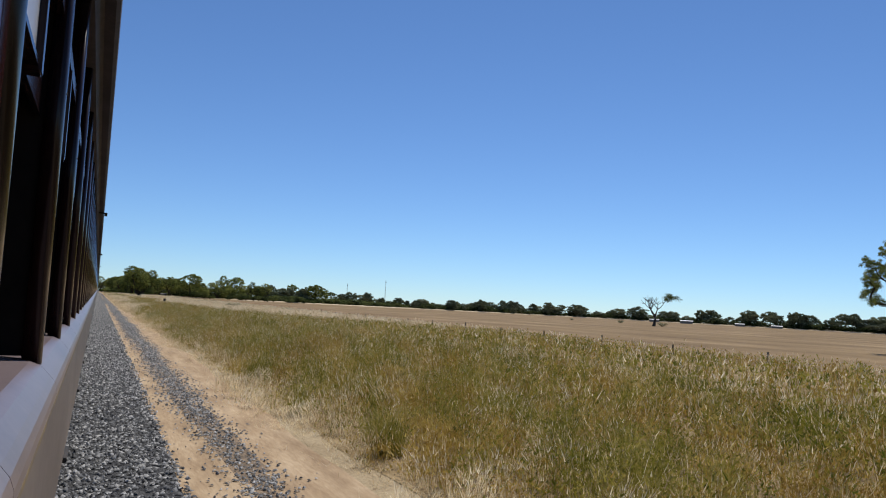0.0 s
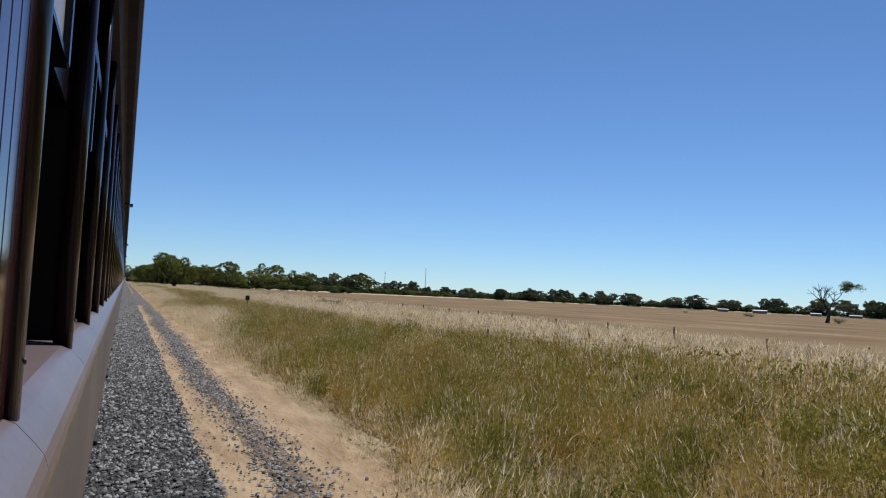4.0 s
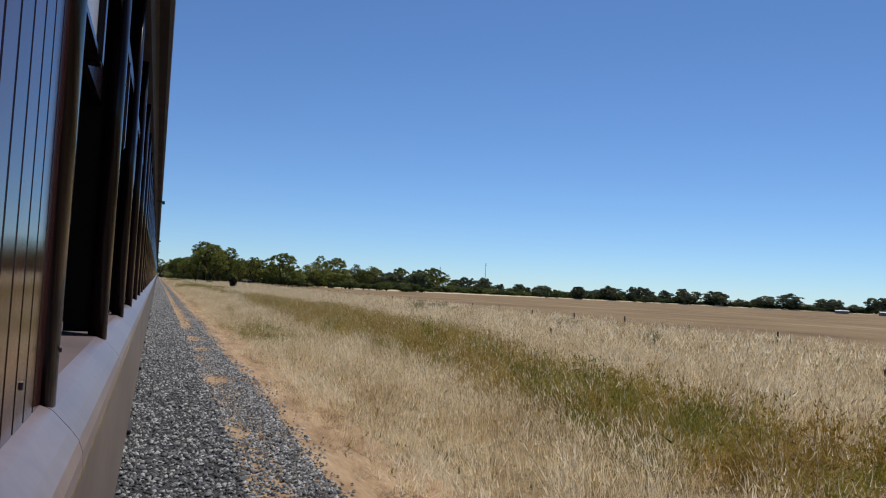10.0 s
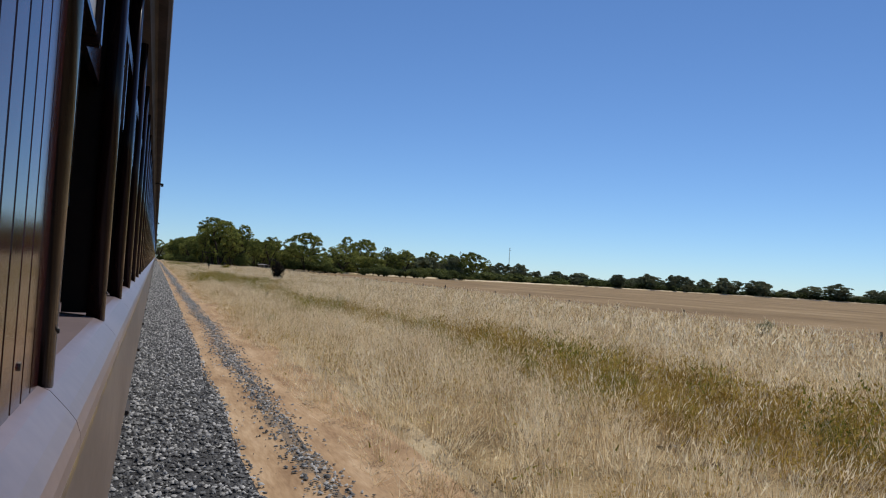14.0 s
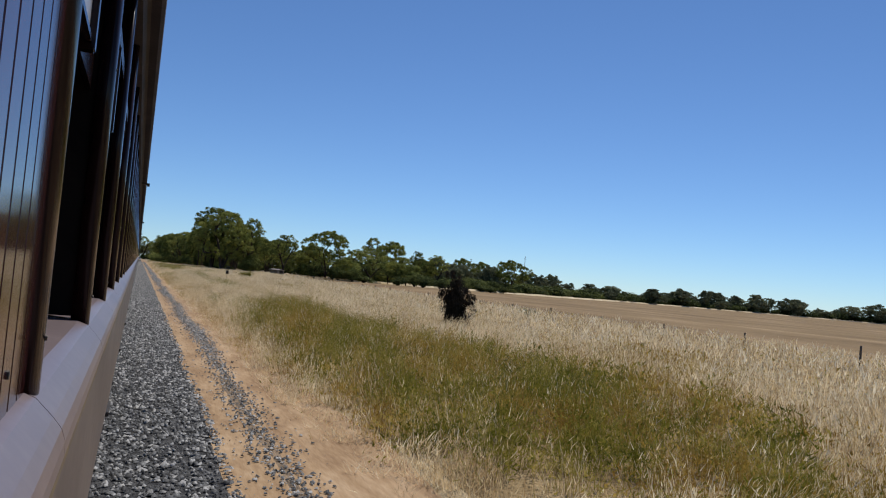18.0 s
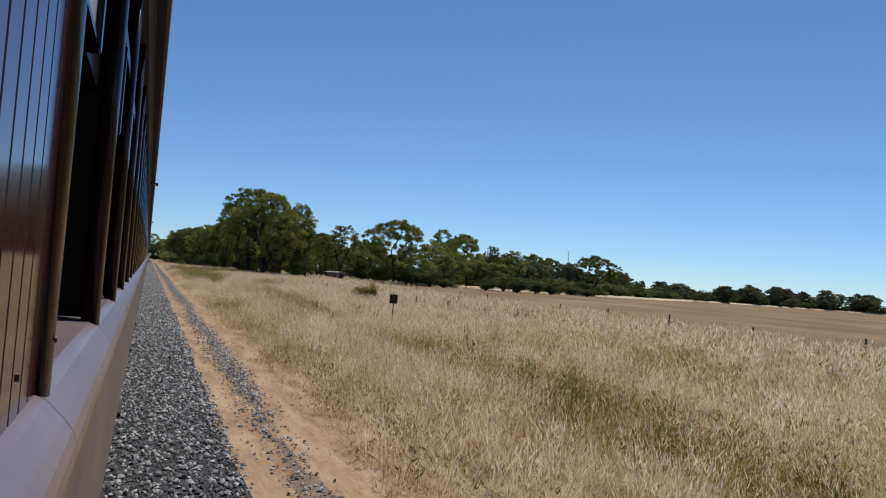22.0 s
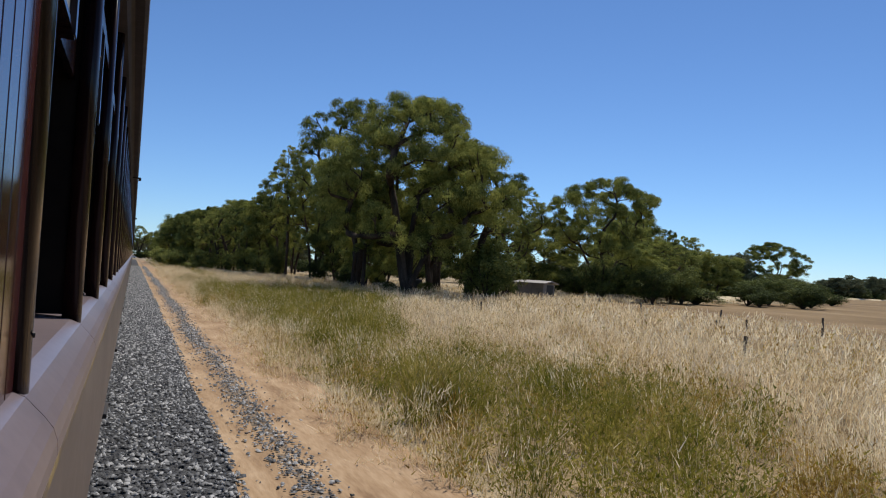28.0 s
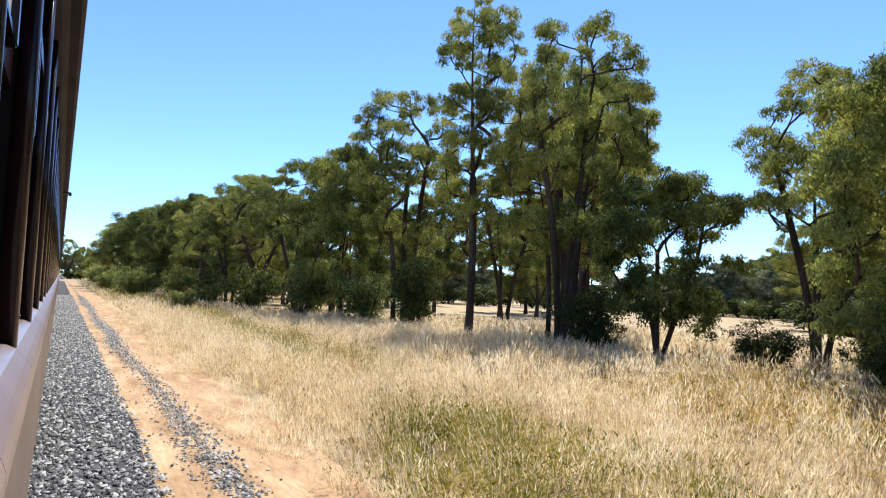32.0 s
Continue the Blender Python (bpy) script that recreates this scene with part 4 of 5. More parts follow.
    w /= np.linalg.norm(w, axis=1, keepdims=True) + 1e-9
    s = (leaf * (0.6 + 0.8 * rs.rand(n)) * np.where(core, 1.7, 1.0))[:, None]
    LV = np.stack([p - w * s * 0.2, p + w * s * 0.2, p + u * s], 1).reshape(-1, 3)
    LV[:, 2] = np.maximum(LV[:, 2], 0.05)
    return wood, mesh_np("crown", LV, np.arange(3 * n).reshape(-1, 3), M[mat])


def plant(name, meshes, at, label, category, group="", turn=0.0, size=(1, 1, 1)):
    t = thing(name, label, category, group, at)
    t.rotation_euler = (0, 0, turn)
    t.scale = size
    for nm, me in zip(("trunk", "crown"), meshes):
        o = new(nm, me)
        o.parent = t
    return t


# kinds of gum: their height and crown half-width, and how each is built
NEAR_SIZE = {"dome": (20.0, 9.0), "open": (21.0, 6.5), "oval": (14.0, 4.5), "round": (14.0, 4.5), "multi": (17.5, 4.3), "slim": (20.0, 2.6), "small": (9.0, 3.6), "umbrella": (18.0, 8.5)}
NEAR = {
    "dome": gum_meshes(10, 20.0, 9.0, 0.28, 96, 1.75, 2300, 0.17, stems=3, split=0.12, fork=0.2, lead=0.52, mid=0.40, inner=0.4, slim=1.3, skirt=0.9),
    "open": gum_meshes(11, 21.0, 6.5, 0.40, 60, 1.15, 1050, 0.155, stems=2, split=0.34, fork=0.3, lead=0.66, mid=0.48, slim=1.15, tilt=(-1.0, 0.3)),
    "oval": gum_meshes(12, 14.0, 4.5, 0.14, 58, 1.3, 1600, 0.18, fork=0.12, lead=0.6, mid=0.4, inner=0.4, skirt=0.5),
    "round": gum_meshes(13, 14.0, 4.5, 0.22, 48, 1.35, 1600, 0.18, stems=2, split=0.2, fork=0.18, lead=0.5, mid=0.5, inner=0.4),
    "multi": gum_meshes(15, 17.5, 4.3, 0.36, 52, 0.95, 900, 0.15, stems=3, fork=0.3, lead=0.72, mid=0.5, slim=0.8),
    "slim": gum_meshes(16, 20.0, 2.6, 0.34, 44, 0.9, 1000, 0.15, fork=0.3, lead=0.95, mid=0.45, slim=0.85),
    "small": gum_meshes(17, 9.0, 3.6, 0.28, 38, 1.0, 1300, 0.15, stems=3, fork=0.2, lead=0.55, slim=0.9),
    "umbrella": gum_meshes(18, 18.0, 8.5, 0.40, 66, 1.45, 1600, 0.19, stems=3, split=0.25, fork=0.25, lead=0.5, mid=0.35, inner=0.3, slim=1.2)}
# far kinds wear the haze-toned leaf colour
FAR = [gum_meshes(40 + i, 14.0, 4.5, ba, n, sz * 1.12, 420, 0.48, fork=0.2, lead=ld, mid=md, sides=4, slim=1.1, mat="hazed_leaf") for i, (ba, n, sz, ld, md) in enumerate(((0.2, 40, 1.3, 0.5, 0.45), (0.42, 26, 1.25, 0.5, 0.35), (0.3, 30, 1.4, 0.45, 0.5), (0.12, 44, 1.3, 0.6, 0.4), (0.48, 22, 1.3, 0.6, 0.5), (0.25, 34, 1.5, 0.4, 0.35)))]


def shrub_mesh(seed, h, r, count, leaf, mat):
    """A ragged shrub: stems that fan out, each with clumps of leaves of its own size."""
    rs = np.random.RandomState(seed)
    paths, C, R = [], [], []
    for i in range(11):
        an, out = rs.rand() * 6.28, r * (0.25 + 0.75 * rs.rand())
        top = h * (0.55 + 0.45 * rs.rand()) * (1.15 - 0.35 * out / r)
        d = Vector((math.cos(an), math.sin(an), 0))
        path = [(Vector((0, 0, -0.05)), 0.022 * h), (d * out * 0.4 + Vector((0, 0, top * 0.45)), 0.014 * h), (d * out * 0.75 + Vector((0, 0, top * 0.8)), 0.008 * h), (d * out * 0.85 + Vector((0, 0, top)), 0.003 * h)]
        paths.append(path)
        for u in (0.25, 0.5, 0.75, 0.95):
            C.append(tuple(d * out * (0.3 + 0.65 * u) + Vector((rs.randn() * r * 0.14, rs.randn() * r * 0.14, top * (0.12 + 0.82 * u)))))
            R.append(r * (0.20 + 0.20 * rs.rand()))
    P, Q = billows(np.array(C), r * 0.34, 4, rs)
    LV, LF = leaf_tris(P, Q * 1.5, count // len(P), leaf, rs, 0.2, 0.95)
    LV[:, 2] = np.maximum(LV[:, 2], 0.03)
    V, F = tubes(paths, 5)
    return mesh_np("trunk", [tuple(v) for v in V], F, M["bark"], 4), mesh_np("crown", LV, LF, M[mat])


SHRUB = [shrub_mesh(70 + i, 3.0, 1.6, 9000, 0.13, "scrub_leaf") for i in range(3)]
FRESH = [shrub_mesh(76 + i, 3.0, 1.6, 5000, 0.16, "leaf") for i in range(3)]
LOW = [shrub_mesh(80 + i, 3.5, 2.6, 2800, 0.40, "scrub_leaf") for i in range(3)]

rt = np.random.RandomState(5)
# grove beside the line: x, y, height, crown half-width, kind
GROVE = ((25.6, 602.5, 20.0, 8.9, "dome"), (33.0, 604.0, 16.5, 5.6, "open"), (22.2, 607, 12.5, 2.4, "slim"), (23.2, 613.0, 21.5, 6.9, "open"), (30.6, 609.4, 14.5, 4.6, "open"), (41.5, 612, 12.0, 3.2, "multi"), (26.0, 618.5, 13.0, 4.3, "oval"), (31, 627, 14, 4.0, "multi"),
         (36.5, 622, 19.5, 5.5, "open"), (38.0, 627, 15.0, 4.5, "multi"), (25.6, 631.5, 9.2, 3.6, "small"), (23.4, 636.0, 17.4, 4.0, "multi"), (20.4, 641, 19.8, 2.6, "slim"), (33.6, 648, 19.0, 6.0, "open"), (29.0, 643, 17.5, 4.5, "multi"), (25.5, 640, 15.0, 3.5, "multi"), (22.3, 655, 17.5, 4.6, "multi"), (19.5, 660, 14.0, 4.0, "oval"),
         (18.0, 667, 13.2, 4.4, "multi"), (16.5, 675, 13.0, 4.4, "open"), (15.7, 685, 12.8, 4.2, "multi"), (15.0, 697, 12.4, 4.4, "open"), (16.0, 710, 14.0, 5.0, "umbrella"), (14.5, 725, 14.5, 5.5, "oval"), (15.0, 745, 15.5, 6.0, "round"), (13.5, 765, 15.0, 6.0, "oval"), (12.0, 790, 15.0, 6.0, "round"), (19.0, 690, 15.0, 5.0, "oval"), (20.0, 730, 16.0, 6.0, "round"),
         (37.0, 665, 15.0, 5.0, "multi"), (47.0, 668, 15.0, 6.0, "umbrella"), (31.0, 690, 16.0, 5.0, "multi"), (43.0, 692, 15.0, 6.0, "umbrella"), (56, 688, 15, 6, "umbrella"), (62, 700, 16, 7, "oval"), (27, 705, 15, 5, "multi"), (25, 720, 15, 6, "oval"), (46, 715, 16, 7, "round"), (80, 715, 15, 8, "oval"), (60, 735, 16, 8, "round"), (36, 740, 15, 7, "oval"), (24, 675, 14, 4, "multi"), (26, 760, 16, 7, "round"),
         (3.0, 985, 18.0, 6.0, "open"), (-9.0, 990, 14.0, 6.0, "oval"), (10.0, 1000, 15.0, 5.0, "umbrella"), (14.0, 960, 12.0, 6.0, "oval"), (22.0, 970, 11.0, 6.0, "round"), (32.0, 960, 12.0, 7.0, "oval"), (44.0, 975, 13.0, 7.0, "round"))
for x, y, h, w, k in GROVE:
    plant("gum_tree", NEAR[k], (x, y, 0), "tall gum tree with yellow-green foliage beside the line", "tree", "gum trees of the grove", rt.rand() * 6.28, (w / NEAR_SIZE[k][1], w / NEAR_SIZE[k][1], h / NEAR_SIZE[k][0]))
for x, y, h, w in ((33.5, 600.5, 5.5, 2.6), (28.6, 622.5, 2.6, 1.3), (25.2, 625.0, 2.4, 1.4), (60, 640, 6, 4), (66, 638, 5, 3.4), (72, 641, 6, 4), (78, 646, 6, 4), (84, 652, 6, 4), (91, 660, 6, 4), (98, 668, 6, 4), (61, 628, 4, 2.6), (72, 634, 4.5, 2.8), (80, 640, 5, 3), (36.0, 603.0, 7.0, 3.6), (23.5, 602.5, 1.6, 0.9), (29.5, 607.5, 1.8, 1.0), (20.8, 649, 5.9, 1.7), (19.0, 653, 4.5, 2.0), (17.0, 662, 5.0, 2.2), (15.0, 672, 4.5, 2.2), (13.5, 684, 4.0, 2.2), (12.5, 700, 4.5, 2.6), (11.0, 720, 4.0, 2.6), (9.5, 748, 4.5, 3.0), (24, 634, 3.5, 1.6), 
                   (8.0, 704, 4.0, 2.0), (9.5, 672, 2.2, 1.2), (7.0, 735, 3.0, 2.0), (23.5, 618.0, 2.4, 1.3), (10.5, 780, 4, 3), (7.6, 818, 5.5, 3.8), (12, 850, 5, 4), (14, 800, 5, 4), (18, 905, 5, 4)):
    fresh = x < 20.5 and y > 640
    plant("bush", (FRESH if fresh else SHRUB)[int(rt.rand() * 3)], (x, y, 0), "leafy yellow-green bush beside the line" if fresh else "dense dark green bush below the gum trees", "bush", "bushes of the grove", rt.rand() * 6.28, (w / 1.5, w / 1.5, h / 3.0))

# trees and scrub on the far side of the mown ground behind the grove
for i in range(40):
    u = (i + 0.8 * rt.rand()) / 40
    x, y, h = 18 + 170 * u, 800 - 70 * u + rt.randn() * 9, 8 + 6 * rt.rand()
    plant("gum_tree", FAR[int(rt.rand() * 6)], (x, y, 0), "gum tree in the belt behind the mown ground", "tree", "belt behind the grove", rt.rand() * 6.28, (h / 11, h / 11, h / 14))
for i in range(44):
    u = (i + 0.8 * rt.rand()) / 44
    s = 0.9 + 0.5 * rt.rand()
    plant("bush", LOW[i % 3], (16 + 175 * u, 780 - 72 * u + rt.randn() * 5, 0), "low dark scrub below the belt of gum trees", "bush", "scrub behind the grove", rt.rand() * 6.28, (s * 1.3, s * 1.3, s))

# trees and scrub that close the far end of the straight, beyond the road
for i in range(18):
    x, h = -62 + 8.4 * i + rt.randn() * 2, 8 + 5 * rt.rand()
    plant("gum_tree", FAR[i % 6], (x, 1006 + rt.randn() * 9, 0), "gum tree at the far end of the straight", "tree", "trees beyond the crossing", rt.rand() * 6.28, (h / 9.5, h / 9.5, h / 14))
for i in range(20):
    plant("bush", LOW[i % 3], (-60 + 7 * i + rt.randn() * 2, 978 + rt.randn() * 5, 0), "dark scrub beyond the level crossing", "bush", "scrub beyond the crossing", rt.rand() * 6.28, (1.7, 1.7, 1.1 + 0.4 * rt.rand()))

# dark scrub between the grove and the far corner of the paddock
for i in range(24):
    u = (i + 0.9 * rt.rand()) / 24
    x, y, w = 58 + 125 * u + rt.randn() * 2.5, 621 + 85 * u * u + rt.randn() * 2.5, 2.0 + 2.4 * rt.rand()
    plant("bush", SHRUB[i % 3], (x, y, 0), "dense dark green bush at the end of the straw field", "bush", "dark scrub past the grove", rt.rand() * 6.28, (w / 1.5, w / 1.5, (2.6 + 3.8 * rt.rand()) / 3.0))

# trees behind the paddock: x, y, height, crown half-width
LINE = ((50, 627, 15.4, 5.0), (66.5, 629.5, 18.4, 9.0), (76, 636, 9.5, 5.5), (88, 642, 10, 6), (98, 650, 10, 6), (62, 640, 12, 6), (84, 645, 13, 6), (106, 650, 9.5, 5.5), (190, 719, 18.0, 10.0), (124, 688, 16.5, 4.2), (138, 696, 16.0, 5.0), (97, 670, 20.0, 5.5), (92, 660, 15, 7), (110, 684, 19.4, 9.0), (101, 672, 12, 6), (120, 694, 13, 7), (133, 705, 14, 7), (147, 720, 15, 7), (160, 736, 13, 7), (174, 749, 17.5, 7.6), (166, 741, 12, 6), (188, 765, 13, 7), (200, 780, 17.5, 9), (213, 790, 15, 9), (228, 800, 13, 8), (243, 808, 12, 8))
for i, (x, y, h, w) in enumerate(LINE):
    k = "umbrella" if w >= 7.5 else "open" if h > 15.5 else ("open", "round", "oval")[i % 3]
    kin, dim = (NEAR[k], NEAR_SIZE[k]) if x < 140 or (w >= 7.5 and x < 230) else (FAR[int(rt.rand() * 6)], (13.6, 4.5))
    plant("gum_tree", kin, (x, y, 0), "spreading gum tree at the edge of the paddock", "tree", "trees behind the paddock", rt.rand() * 6.28, (w / dim[1], w / dim[1], h / dim[0]))


def along(points, u):
    """The place a share u of the way along a bent line."""
    lengths = [math.dist(a, b) for a, b in zip(points, points[1:])]
    d = u * sum(lengths)
    for a, b, l in zip(points, points[1:], lengths):
        if d <= l:
            return a[0] + (b[0] - a[0]) * d / l, a[1] + (b[1] - a[1]) * d / l
        d -= l
    return points[-1]


BEND = ((250, 812), (330, 855), (450, 925), (620, 990), (770, 930), (850, 780), (870, 600), (850, 420), (810, 200), (780, -60))
for i in range(185):
    x, y = along(BEND, (i + rt.rand()) / 185)
    far = 1 + 0.4 * min(1.0, max(0.0, (x - 300) / 350))
    h = (6.0 + 10.5 * rt.rand() ** 1.8) * far
    w = (3.0 + 4.5 * rt.rand()) * far * (0.7 + h / 30)
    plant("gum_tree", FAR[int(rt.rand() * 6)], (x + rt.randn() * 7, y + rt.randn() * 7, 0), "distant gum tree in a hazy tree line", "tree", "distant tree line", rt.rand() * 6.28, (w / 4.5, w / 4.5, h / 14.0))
EDGE = ((80, 664), (110, 676), (175, 712), (230, 752), (290, 806)) + BEND[1:]
far_scrub = []
for i in range(290):
    x, y = along(EDGE, (i + rt.rand()) / 290)
    s = (2.8 + 2.6 * rt.rand() ** 1.4) / 3.5 * (1.2 + 0.6 * min(1.0, max(0.0, (x - 200) / 250)))
    at, turn = (x + rt.randn() * 4, y + rt.randn() * 4, 0), rt.rand() * 6.28
    if x < 330:
        plant("bush", LOW[i % 3], at, "low dark scrub along the paddock edge", "bush", "scrub along the paddock edge", turn, (s * 2.1, s * 2.1, s))
        continue
    co = np.empty(len(LOW[i % 3][1].vertices) * 3, np.float32)
    LOW[i % 3][1].vertices.foreach_get("co", co)
    co = co.reshape(-1, 3)[:len(co) // 9 * 3 // 2 // 3 * 3] * (s * 2.1, s * 2.1, s)
    c, d = math.cos(turn), math.sin(turn)
    far_scrub.append(np.stack([co[:, 0] * c - co[:, 1] * d + at[0], co[:, 0] * d + co[:, 1] * c + at[1], co[:, 2]], -1))
V = np.concatenate(far_scrub)
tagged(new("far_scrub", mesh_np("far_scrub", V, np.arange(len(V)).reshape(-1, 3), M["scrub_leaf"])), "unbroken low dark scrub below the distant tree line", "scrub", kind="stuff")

# pale grass strip along the far edge of the paddock
VERGE = ((54, 636), (66, 652)) + EDGE
V, F = [], []
for i in range(400):
    x, y = along(VERGE, i / 399)
    x2, y2 = along(VERGE, min(1, (i + 1) / 399 + 0.002))
    d = Vector((x2 - x, y2 - y)).normalized()
    tall = (0.75 + 0.25 * math.sin(i * 1.7) * math.sin(i * 0.37)) * min(1.0, 0.15 + i / 14)
    for off, z in ((18.0 + math.sin(i), 0.0), (16.5 + math.sin(i), tall), (11.0, tall * 0.9), (9.0, 0.0)):
        V.append((x + d.y * off, y - d.x * off, z + 0.02))
    if i:
        for k in range(3):
            F.append((4 * i - 4 + k, 4 * i - 3 + k, 4 * i + 1 + k, 4 * i + k))
tagged(new("far_verge", mesh_np("far_verge", V, F, M["pale_grass"], 4)), "tall pale straw along the far paddock fence", "verge", kind="structure")

# ---- single things in the verge ----
BUSH = shrub_mesh(91, 3.3, 1.5, 26000, 0.11, "dark_leaf")
plant("dark_bush", BUSH, (17.5, 381.6, 0), "lone dense dark brown-black bush standing in straw grass", "bush", "", 0.4, (0.62, 0.62, 1.14))
plant("shrub", shrub_mesh(92, 1.9, 1.2, 11000, 0.085, "tuft"), (18.3, 482.8, 0), "small green shrub in straw grass", "bush")


def marker_sign(x, y, h):
    t = thing("marker_sign", "small dark square sign on a thin steel post, seen from behind", "sign", "line-side marker signs", (x, y, 0))
    part("post", extrude([(-0.03, 0), (0.03, 0), (0.03, h + 0.03), (-0.03, h + 0.03)], -0.03, -0.015), M["sign_back"], t, "thin dark steel post")
    part("flange", box(-0.006, 0.006, -0.05, -0.03, 0, h + 0.03), M["sign_back"], t)
    part("bolt", box(-0.012, 0.012, -0.06, -0.05, h - 0.1, h - 0.07), M["galvanised"], t)
    part("plate", box(-0.21, 0.21, -0.012, 0.0, h - 0.47, h, 0.003), M["sign_back"], t, "dark square plate")
    return t


marker_sign(11.6, 153.6, 1.78)
marker_sign(12.0, 454.6, 1.80)

# single tufts, low grey bushes and dock stalks
def tussock(rs):
    n = 620
    r, a = 0.30 * np.sqrt(rs.rand(n)), rs.rand(n) * 6.28
    V, tip, way, an = blades(np.cos(a) * r, np.sin(a) * r, 0.35 + 0.5 * rs.rand(n), 0.010 + 0.006 * rs.rand(n), 0.15 + 0.5 * rs.rand(n), rs)
    k = rs.rand(n) < 0.3
    H = heads(tip[k], way[k], an[k], np.full(k.sum(), 0.012), rs)
    return mesh_np("leaf_tuft", V, np.arange(len(V)).reshape(-1, 3), M["tuft"]), mesh_np("seed_plume", H, np.arange(len(H)).reshape(-1, 4), M["green_head"], 4)


TUFTS = [tussock(np.random.RandomState(95 + i)) for i in range(3)]
for i, (x, y, w) in enumerate(((5.6, 543.6, 1.45), (5.3, 543.3, 1.2), (6.8, 501.2, 1.7), (7.1, 502.2, 1.4), (6.5, 500.4, 1.2), (5.0, 394.2, 0.9), (6.9, 468.8, 0.9), (4.4, 186.9, 0.4), (5.0, 82, 1.0), (5.6, 71, 1.1), (5.2, 60, 0.9), (5.6, 33, 1.1), (4.9, 47, 0.7), (5.1, 26, 0.9), (5.3, 14, 1.0), (4.7, 585.0, 1.1), (5.2, 300, 0.7), (5.6, 250, 0.8), (5.0, 142, 0.6), (5.3, 590.5, 1.2), (5.1, 95, 0.8), (5.5, 108, 0.9))):
    t = plant("grass_tussock", TUFTS[i % 3], (x, y, 0), "yellow-green grass tussock standing by the track", "grass", "tussocks beside the track", x * 7, (w, w, w))
    t.children[0].name, t.children[1].name = "leaf_tuft", "seed_plume"
    for o in t.children:
        tagged(o, kind="stuff")
SALT = shrub_mesh(96, 1.0, 1.0, 1800, 0.10, "grey_leaf")
for x, y, w in ((30.6, 201.2, 1.0), (30.7, 198.7, 1.2), (31.5, 196.0, 1.1), (31.1, 194.0, 1.3), (34, 248, 0.9), (30, 229, 0.9), (32.3, 283.6, 1.1), (34.8, 282, 1.2), (34.5, 274.8, 0.9), (40, 306, 1.0), (39, 172, 1.0), (36, 338, 0.8), (35, 215, 0.8), (38, 411, 1.0), (217.5, 258.5, 1.9), (250, 330, 1.4), (262, 345, 1.6), (240, 360, 1.2)):
    plant("saltbush", SALT, (x, y, 0), "low grey-green bush near the paddock fence", "bush", "low bushes near the fence", x * 5, (w, w, w))


def dock(rs):
    paths, C = [], []
    for i in range(4):
        a, l = rs.rand() * 6.28, 0.8 + 0.5 * rs.rand()
        tip = Vector((math.cos(a) * 0.18, math.sin(a) * 0.18, l))
        paths.append([(Vector((0, 0, 0)), 0.008), (tip * 0.5, 0.007), (tip, 0.004)])
        for k in range(6):
            C.append(tuple(tip * (0.5 + 0.09 * k)))
    LV, LF = leaf_tris(np.array(C), np.full(len(C), 0.045), 26, 0.05, rs, 0.0, 1.3)
    V, F = tubes(paths, 4)
    return mesh_np("stem", [tuple(v) for v in V], F, M["dead_wood"], 4), mesh_np("seed_spike", LV, LF, M["dock_seed"])


DOCK = dock(np.random.RandomState(23))
for x, y in ((7.5, 455.4), (9.1, 459.1), (11.8, 460.8), (11.0, 457.7), (11.2, 454.9), (21.1, 461.1), (23.6, 463.5), (23.9, 469.4), (9.6, 462.5), (12.4, 462.0), (8.2, 452.0), (13.0, 447.0), (10.2, 440.0), (7.4, 318.0)):
    d = plant("dock_weed", DOCK, (x, y, 0), "dry dark brown dock stalks in straw grass", "weed", "dock stalks", x * 3, (0.7, 0.7, 0.75))
    d.children[0].name, d.children[1].name = "stem", "seed_spike"
for i, (x, y) in enumerate(((20.6, 116.6), (20.6, 518.1), (20.7, 509.4), (23.2, 483.4), (24.1, 464.2), (21.7, 498.9), (24.4, 555.3), (21.0, 574.9), (21.5, 205.0), (21.0, 226.0), (22.0, 330.0), (20.7, 479.5), (21.9, 477.2), (23.9, 477.2), (23.1, 474.7), (22.7, 497.2), (23.8, 504.5), (35.9, 570), (39.5, 571), (19.4, 591.4))):
    st = thing("post_stump", "short weathered timber post leaning in the grass", "post", "old short posts", (x, y, 0))
    part("post", box(-0.065, 0.065, -0.06, 0.06, -0.05, 0.9 + 0.2 * math.sin(i), 0.02), M["post_wood"], st)
    st.rotation_euler = (0.08 * math.sin(i * 2), 0.1 * math.cos(i * 3), i)

# fence: timber posts, steel droppers and wires
FX = 42.2
post_mesh = None
for i in range(64):
    y = 20 + i * 9.6
    t = thing("fence_post", "weathered dark timber fence post", "fence post", "paddock fence posts", (FX + 0.15 * math.sin(i * 2.1), y, 0))
    if post_mesh is None:
        bm = bmesh.new()
        bmesh.ops.create_cone(bm, cap_ends=True, segments=9, radius1=0.10, radius2=0.085, depth=1.45, matrix=Matrix.Translation((0, 0, 0.68)))
        for v in bm.verts:
            v.co.x += 0.012 * math.sin(v.co.y * 60)
        o = part("post", bm, M["post_wood"], t)
        post_mesh = o.data
    else:
        o = new("post", post_mesh)
        o.parent = t
    t.rotation_euler = (0.06 * math.sin(i * 3.7), 0.06 * math.cos(i * 1.9), i)
    t.scale = (0.8, 0.8, 0.66 + 0.25 * ((i * 37) % 10) / 10)
wires = [[(Vector((FX, 20 + k * 9.6, zz)), 0.004) for k in range(64)] for zz in (0.3, 0.55, 0.85)]
V, F = tubes(wires, 3)
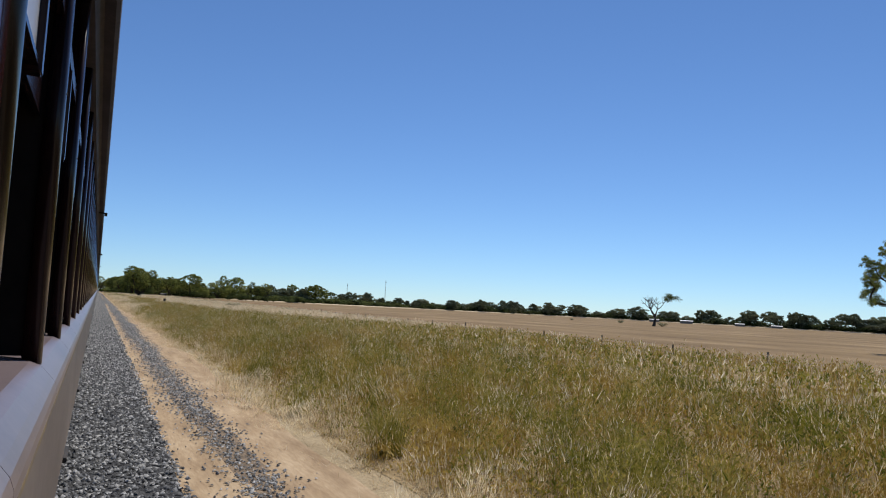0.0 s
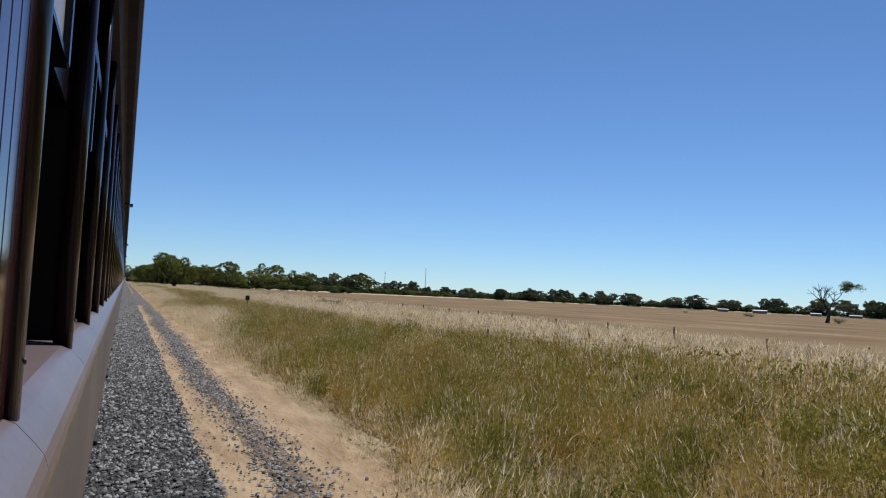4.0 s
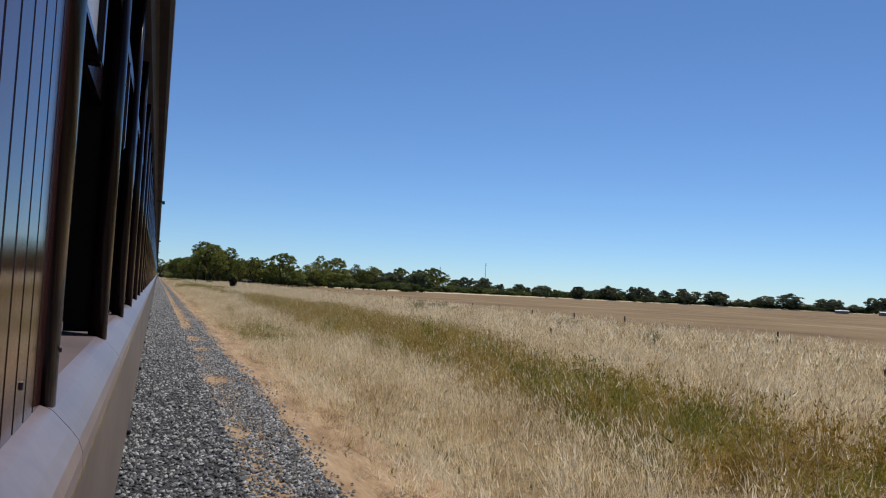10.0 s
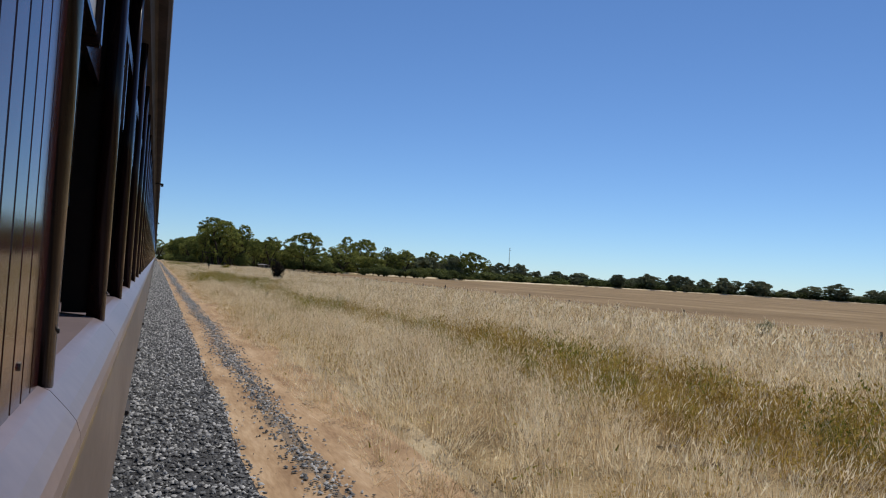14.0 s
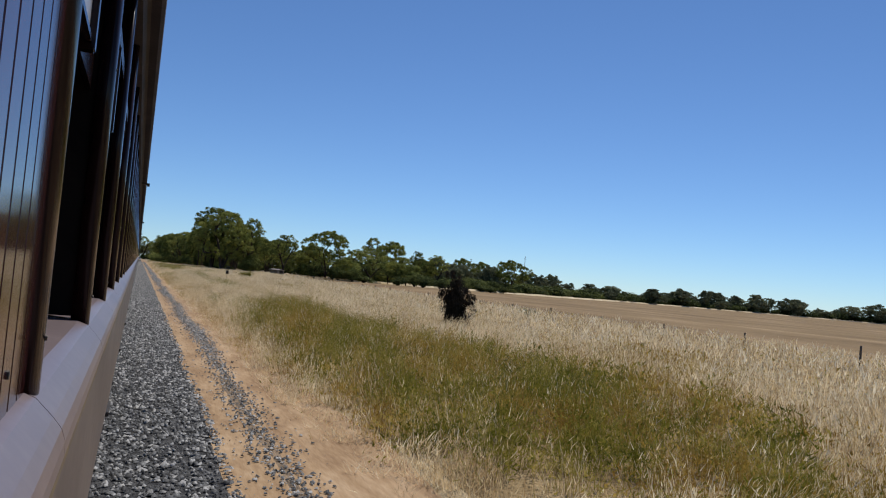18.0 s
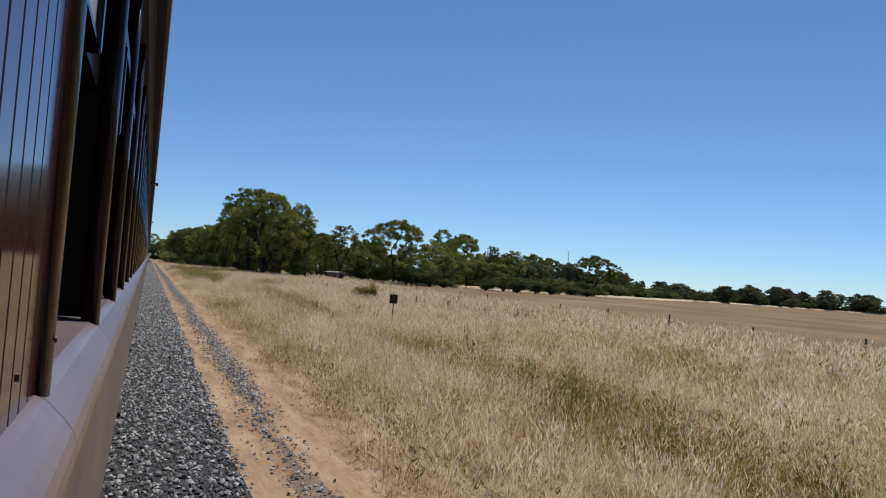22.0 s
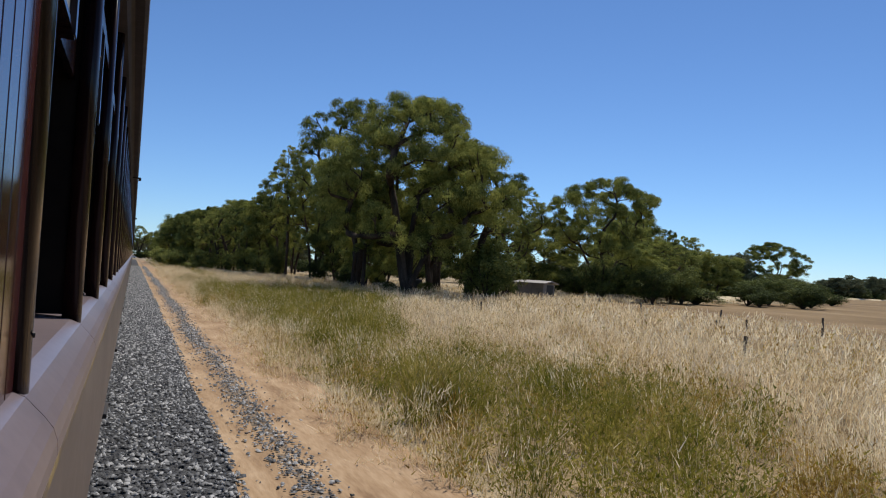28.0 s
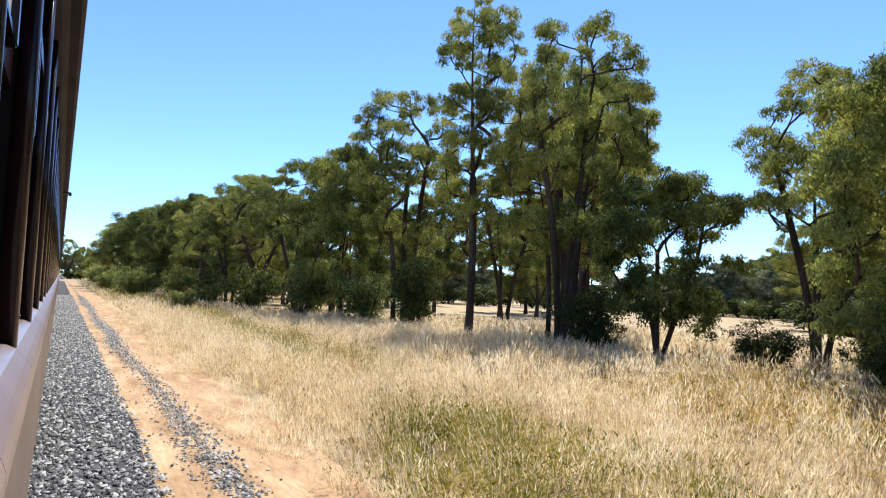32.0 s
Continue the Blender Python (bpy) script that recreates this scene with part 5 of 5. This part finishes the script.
tagged(new("fence_wire", mesh_np("fence_wire", [tuple(v) for v in V], F, M["galvanised"], 4)), "thin rusty fence wires strung between the posts", "fence", kind="structure")


# dead tree with one live branch
def dead_tree():
    rs = np.random.RandomState(17)
    paths, tips = [], []

    def grow(p, d, r, length, level):
        path, q = [(p.copy(), r)], p.copy()
        for i in range(4):
            d = (d + Vector(rs.randn(3) * 0.16) + Vector((0, 0, 0.05))).normalized()
            q = q + d * length / 4
            path.append((q.copy(), r * (1 - 0.6 * (i + 1) / 4)))
        paths.append(path)
        tips.append(q)
        if level < 3:
            for i in range(4 if level == 0 else 3):
                an = rs.rand() * 6.28
                grow(q.copy(), (d * 0.7 + Vector((math.cos(an), math.sin(an), 0.2)) * 0.7).normalized(), r * 0.5, length * 0.85, level + 1)

    grow(Vector((0, 0, -0.2)), Vector((0, 0, 1)), 0.75, 2.6, 0)
    V, F = tubes(paths, 6)
    for pa in paths:
        for i, (q, r) in enumerate(pa):
            pa[i] = (q * 1.75, r * 1.1)
    V, F = tubes(paths, 6)
    t = thing("dead_tree", "dead bare grey tree with one leafy green limb in the paddock", "tree", "", (215, 261, 0))
    o = new("trunk", mesh_np("trunk", [tuple(v) for v in V], F, M["dead_wood"], 4))
    o.parent = t
    C = np.array([(3.0 + 1.3 * (i % 4), -3.4 - 1.0 * (i % 3), 11.6 + 0.3 * (i % 5)) for i in range(30)]) + rs.randn(30, 3) * np.array([0.9, 0.9, 0.4])
    LV, LF = leaf_tris(C, np.full(30, 1.3), 90, 0.36, rs)
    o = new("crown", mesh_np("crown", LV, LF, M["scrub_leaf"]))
    o.parent = t


dead_tree()
plant("gum_tree", NEAR["open"], (95.0, 68.0, 0), "tall open gum tree with drooping foliage in the paddock", "tree", "", 1.0, (0.72, 0.72, 0.70))


def shed(name, x, y, w, d, h, roof, wall, label, turn=0.0):
    t = thing(name, label, "building", "farm buildings", (x, y, 0))
    t.rotation_euler = (0, 0, turn)
    part("wall", box(-w / 2, w / 2, -d / 2, d / 2, 0, h), M[wall], t)
    part("roof", extrude([(-w / 2 - 0.4, h), (0, h + w * 0.09), (w / 2 + 0.4, h), (w / 2 + 0.4, h + 0.12), (0, h + w * 0.09 + 0.14), (-w / 2 - 0.4, h + 0.12)], -d / 2 - 0.4, d / 2 + 0.4), M[roof], t)
    part("door", box(-0.6, 0.6, -d / 2 - 0.03, -d / 2 + 0.02, 0, min(2.1, h - 0.1)), M["sign_back"], t)
    part("window", box(w / 4 - 0.5, w / 4 + 0.5, -d / 2 - 0.03, -d / 2 + 0.02, 0.6, min(2.0, h - 0.15)), M["sign_back"], t)
    return t


shed("farm_shed", 632, 709, 9, 14, 3.0, "white_metal", "weatherboard", "long farm shed with a white metal roof", 0.84)
shed("farm_shed", 612, 742, 7, 11, 2.6, "white_metal", "weatherboard", "small farm shed with a white metal roof", 0.84)
shed("farmhouse", 728, 722, 8, 11, 2.8, "white_metal", "weatherboard", "low farmhouse with a white metal roof", 0.80)
shed("farm_shed", 783, 715, 9, 13, 2.6, "white_metal", "weatherboard", "long low shed with a white metal roof", 0.78)
shed("garden_shed", 45.2, 611.5, 3.0, 3.5, 2.0, "roof", "weatherboard", "small tin garden shed under the trees", 0.6)
tank = thing("utility_box", "grey-green painted steel box below the gum trees", "utility box", "", (28.6, 608.6, 0))
tank.rotation_euler = (0, 0, 0.35)
part("body", box(-0.62, 0.62, -0.6, 0.6, 0.06, 1.72, 0.03), M["post_wood"], tank)
part("lid", box(-0.68, 0.68, -0.66, 0.66, 1.72, 1.80, 0.02), M["galvanised"], tank, "pale steel lid")
part("plinth", box(-0.72, 0.72, -0.7, 0.7, -0.1, 0.06, 0.02), M["galvanised"], tank)
part("door", box(-0.5, 0.5, -0.625, -0.598, 0.15, 1.62, 0.008), M["post_wood"], tank)

# pole masts behind the trees
for x, y, h in ((397, 1100, 40.0), (349, 1139, 32.5)):
    mast = thing("radio_mast", "slender grey radio mast above the tree line", "mast", "radio masts", (x, y, 0))
    V, F = tubes([[(Vector((0, 0, 0)), 0.5), (Vector((0, 0, h * 0.6)), 0.35), (Vector((0, 0, h)), 0.2)]], 8)
    o = new("pole", mesh_np("pole", [tuple(v) for v in V], F, M["galvanised"], 4))
    o.parent = mast
    part("crossarm", box(-1.4, 1.4, -0.1, 0.1, h - 3.4, h - 3.0), M["galvanised"], mast)
    part("crossarm", box(-1.0, 1.0, -0.1, 0.1, h - 1.4, h - 1.0), M["galvanised"], mast)


# level crossing at the far end of the straight, with cars on the road beyond it
sheet("crossing_road", [-40, -10, 0, 10, 40, 90], [884, 888, 893], lambda x, y: 0 * x + 0.06, M["crossing"], "pale worn road surface crossing the railway", "road")
sheet("far_road", [-40, 0, 40, 90], [946, 955], lambda x, y: 0 * x + 0.05, M["crossing"], "pale sealed road beyond the crossing", "road")


def car(x, y, paint, label):
    t = thing("car", label, "car", "parked cars beyond the crossing", (x, y, 0.05))
    prof = [(-2.2, 0.35), (-2.15, 0.85), (-1.2, 0.98), (1.5, 0.98), (2.15, 0.9), (2.2, 0.35)]
    part("body", extrude(prof, -0.85, 0.85), M[paint], t)
    cab = [(-1.25, 0.98), (-0.55, 1.48), (1.1, 1.5), (1.85, 0.98)]
    part("cabin", extrude(cab, -0.74, 0.74), M[paint], t)
    for x0, x1 in ((-0.85, 0.1), (0.2, 1.2)):
        part("side_window", box(x0, x1, -0.76, -0.745, 1.05, 1.38, 0), M["sign_back"], t, "dark car window")
    for wx in (-1.4, 1.35):
        for wy in (-0.8, 0.8):
            wb = bmesh.new()
            bmesh.ops.create_cone(wb, cap_ends=True, segments=18, radius1=0.33, radius2=0.33, depth=0.22, matrix=Matrix.Translation((wx, wy, 0.33)) @ Matrix.Rotation(math.pi / 2, 4, "X"))
            part("wheel", wb, M["sign_back"], t)
    return t


car(-0.6, 950, "car_paint", "white car on the road beyond the crossing")
car(22.5, 950, "car_grey", "dark grey car on the road beyond the crossing")
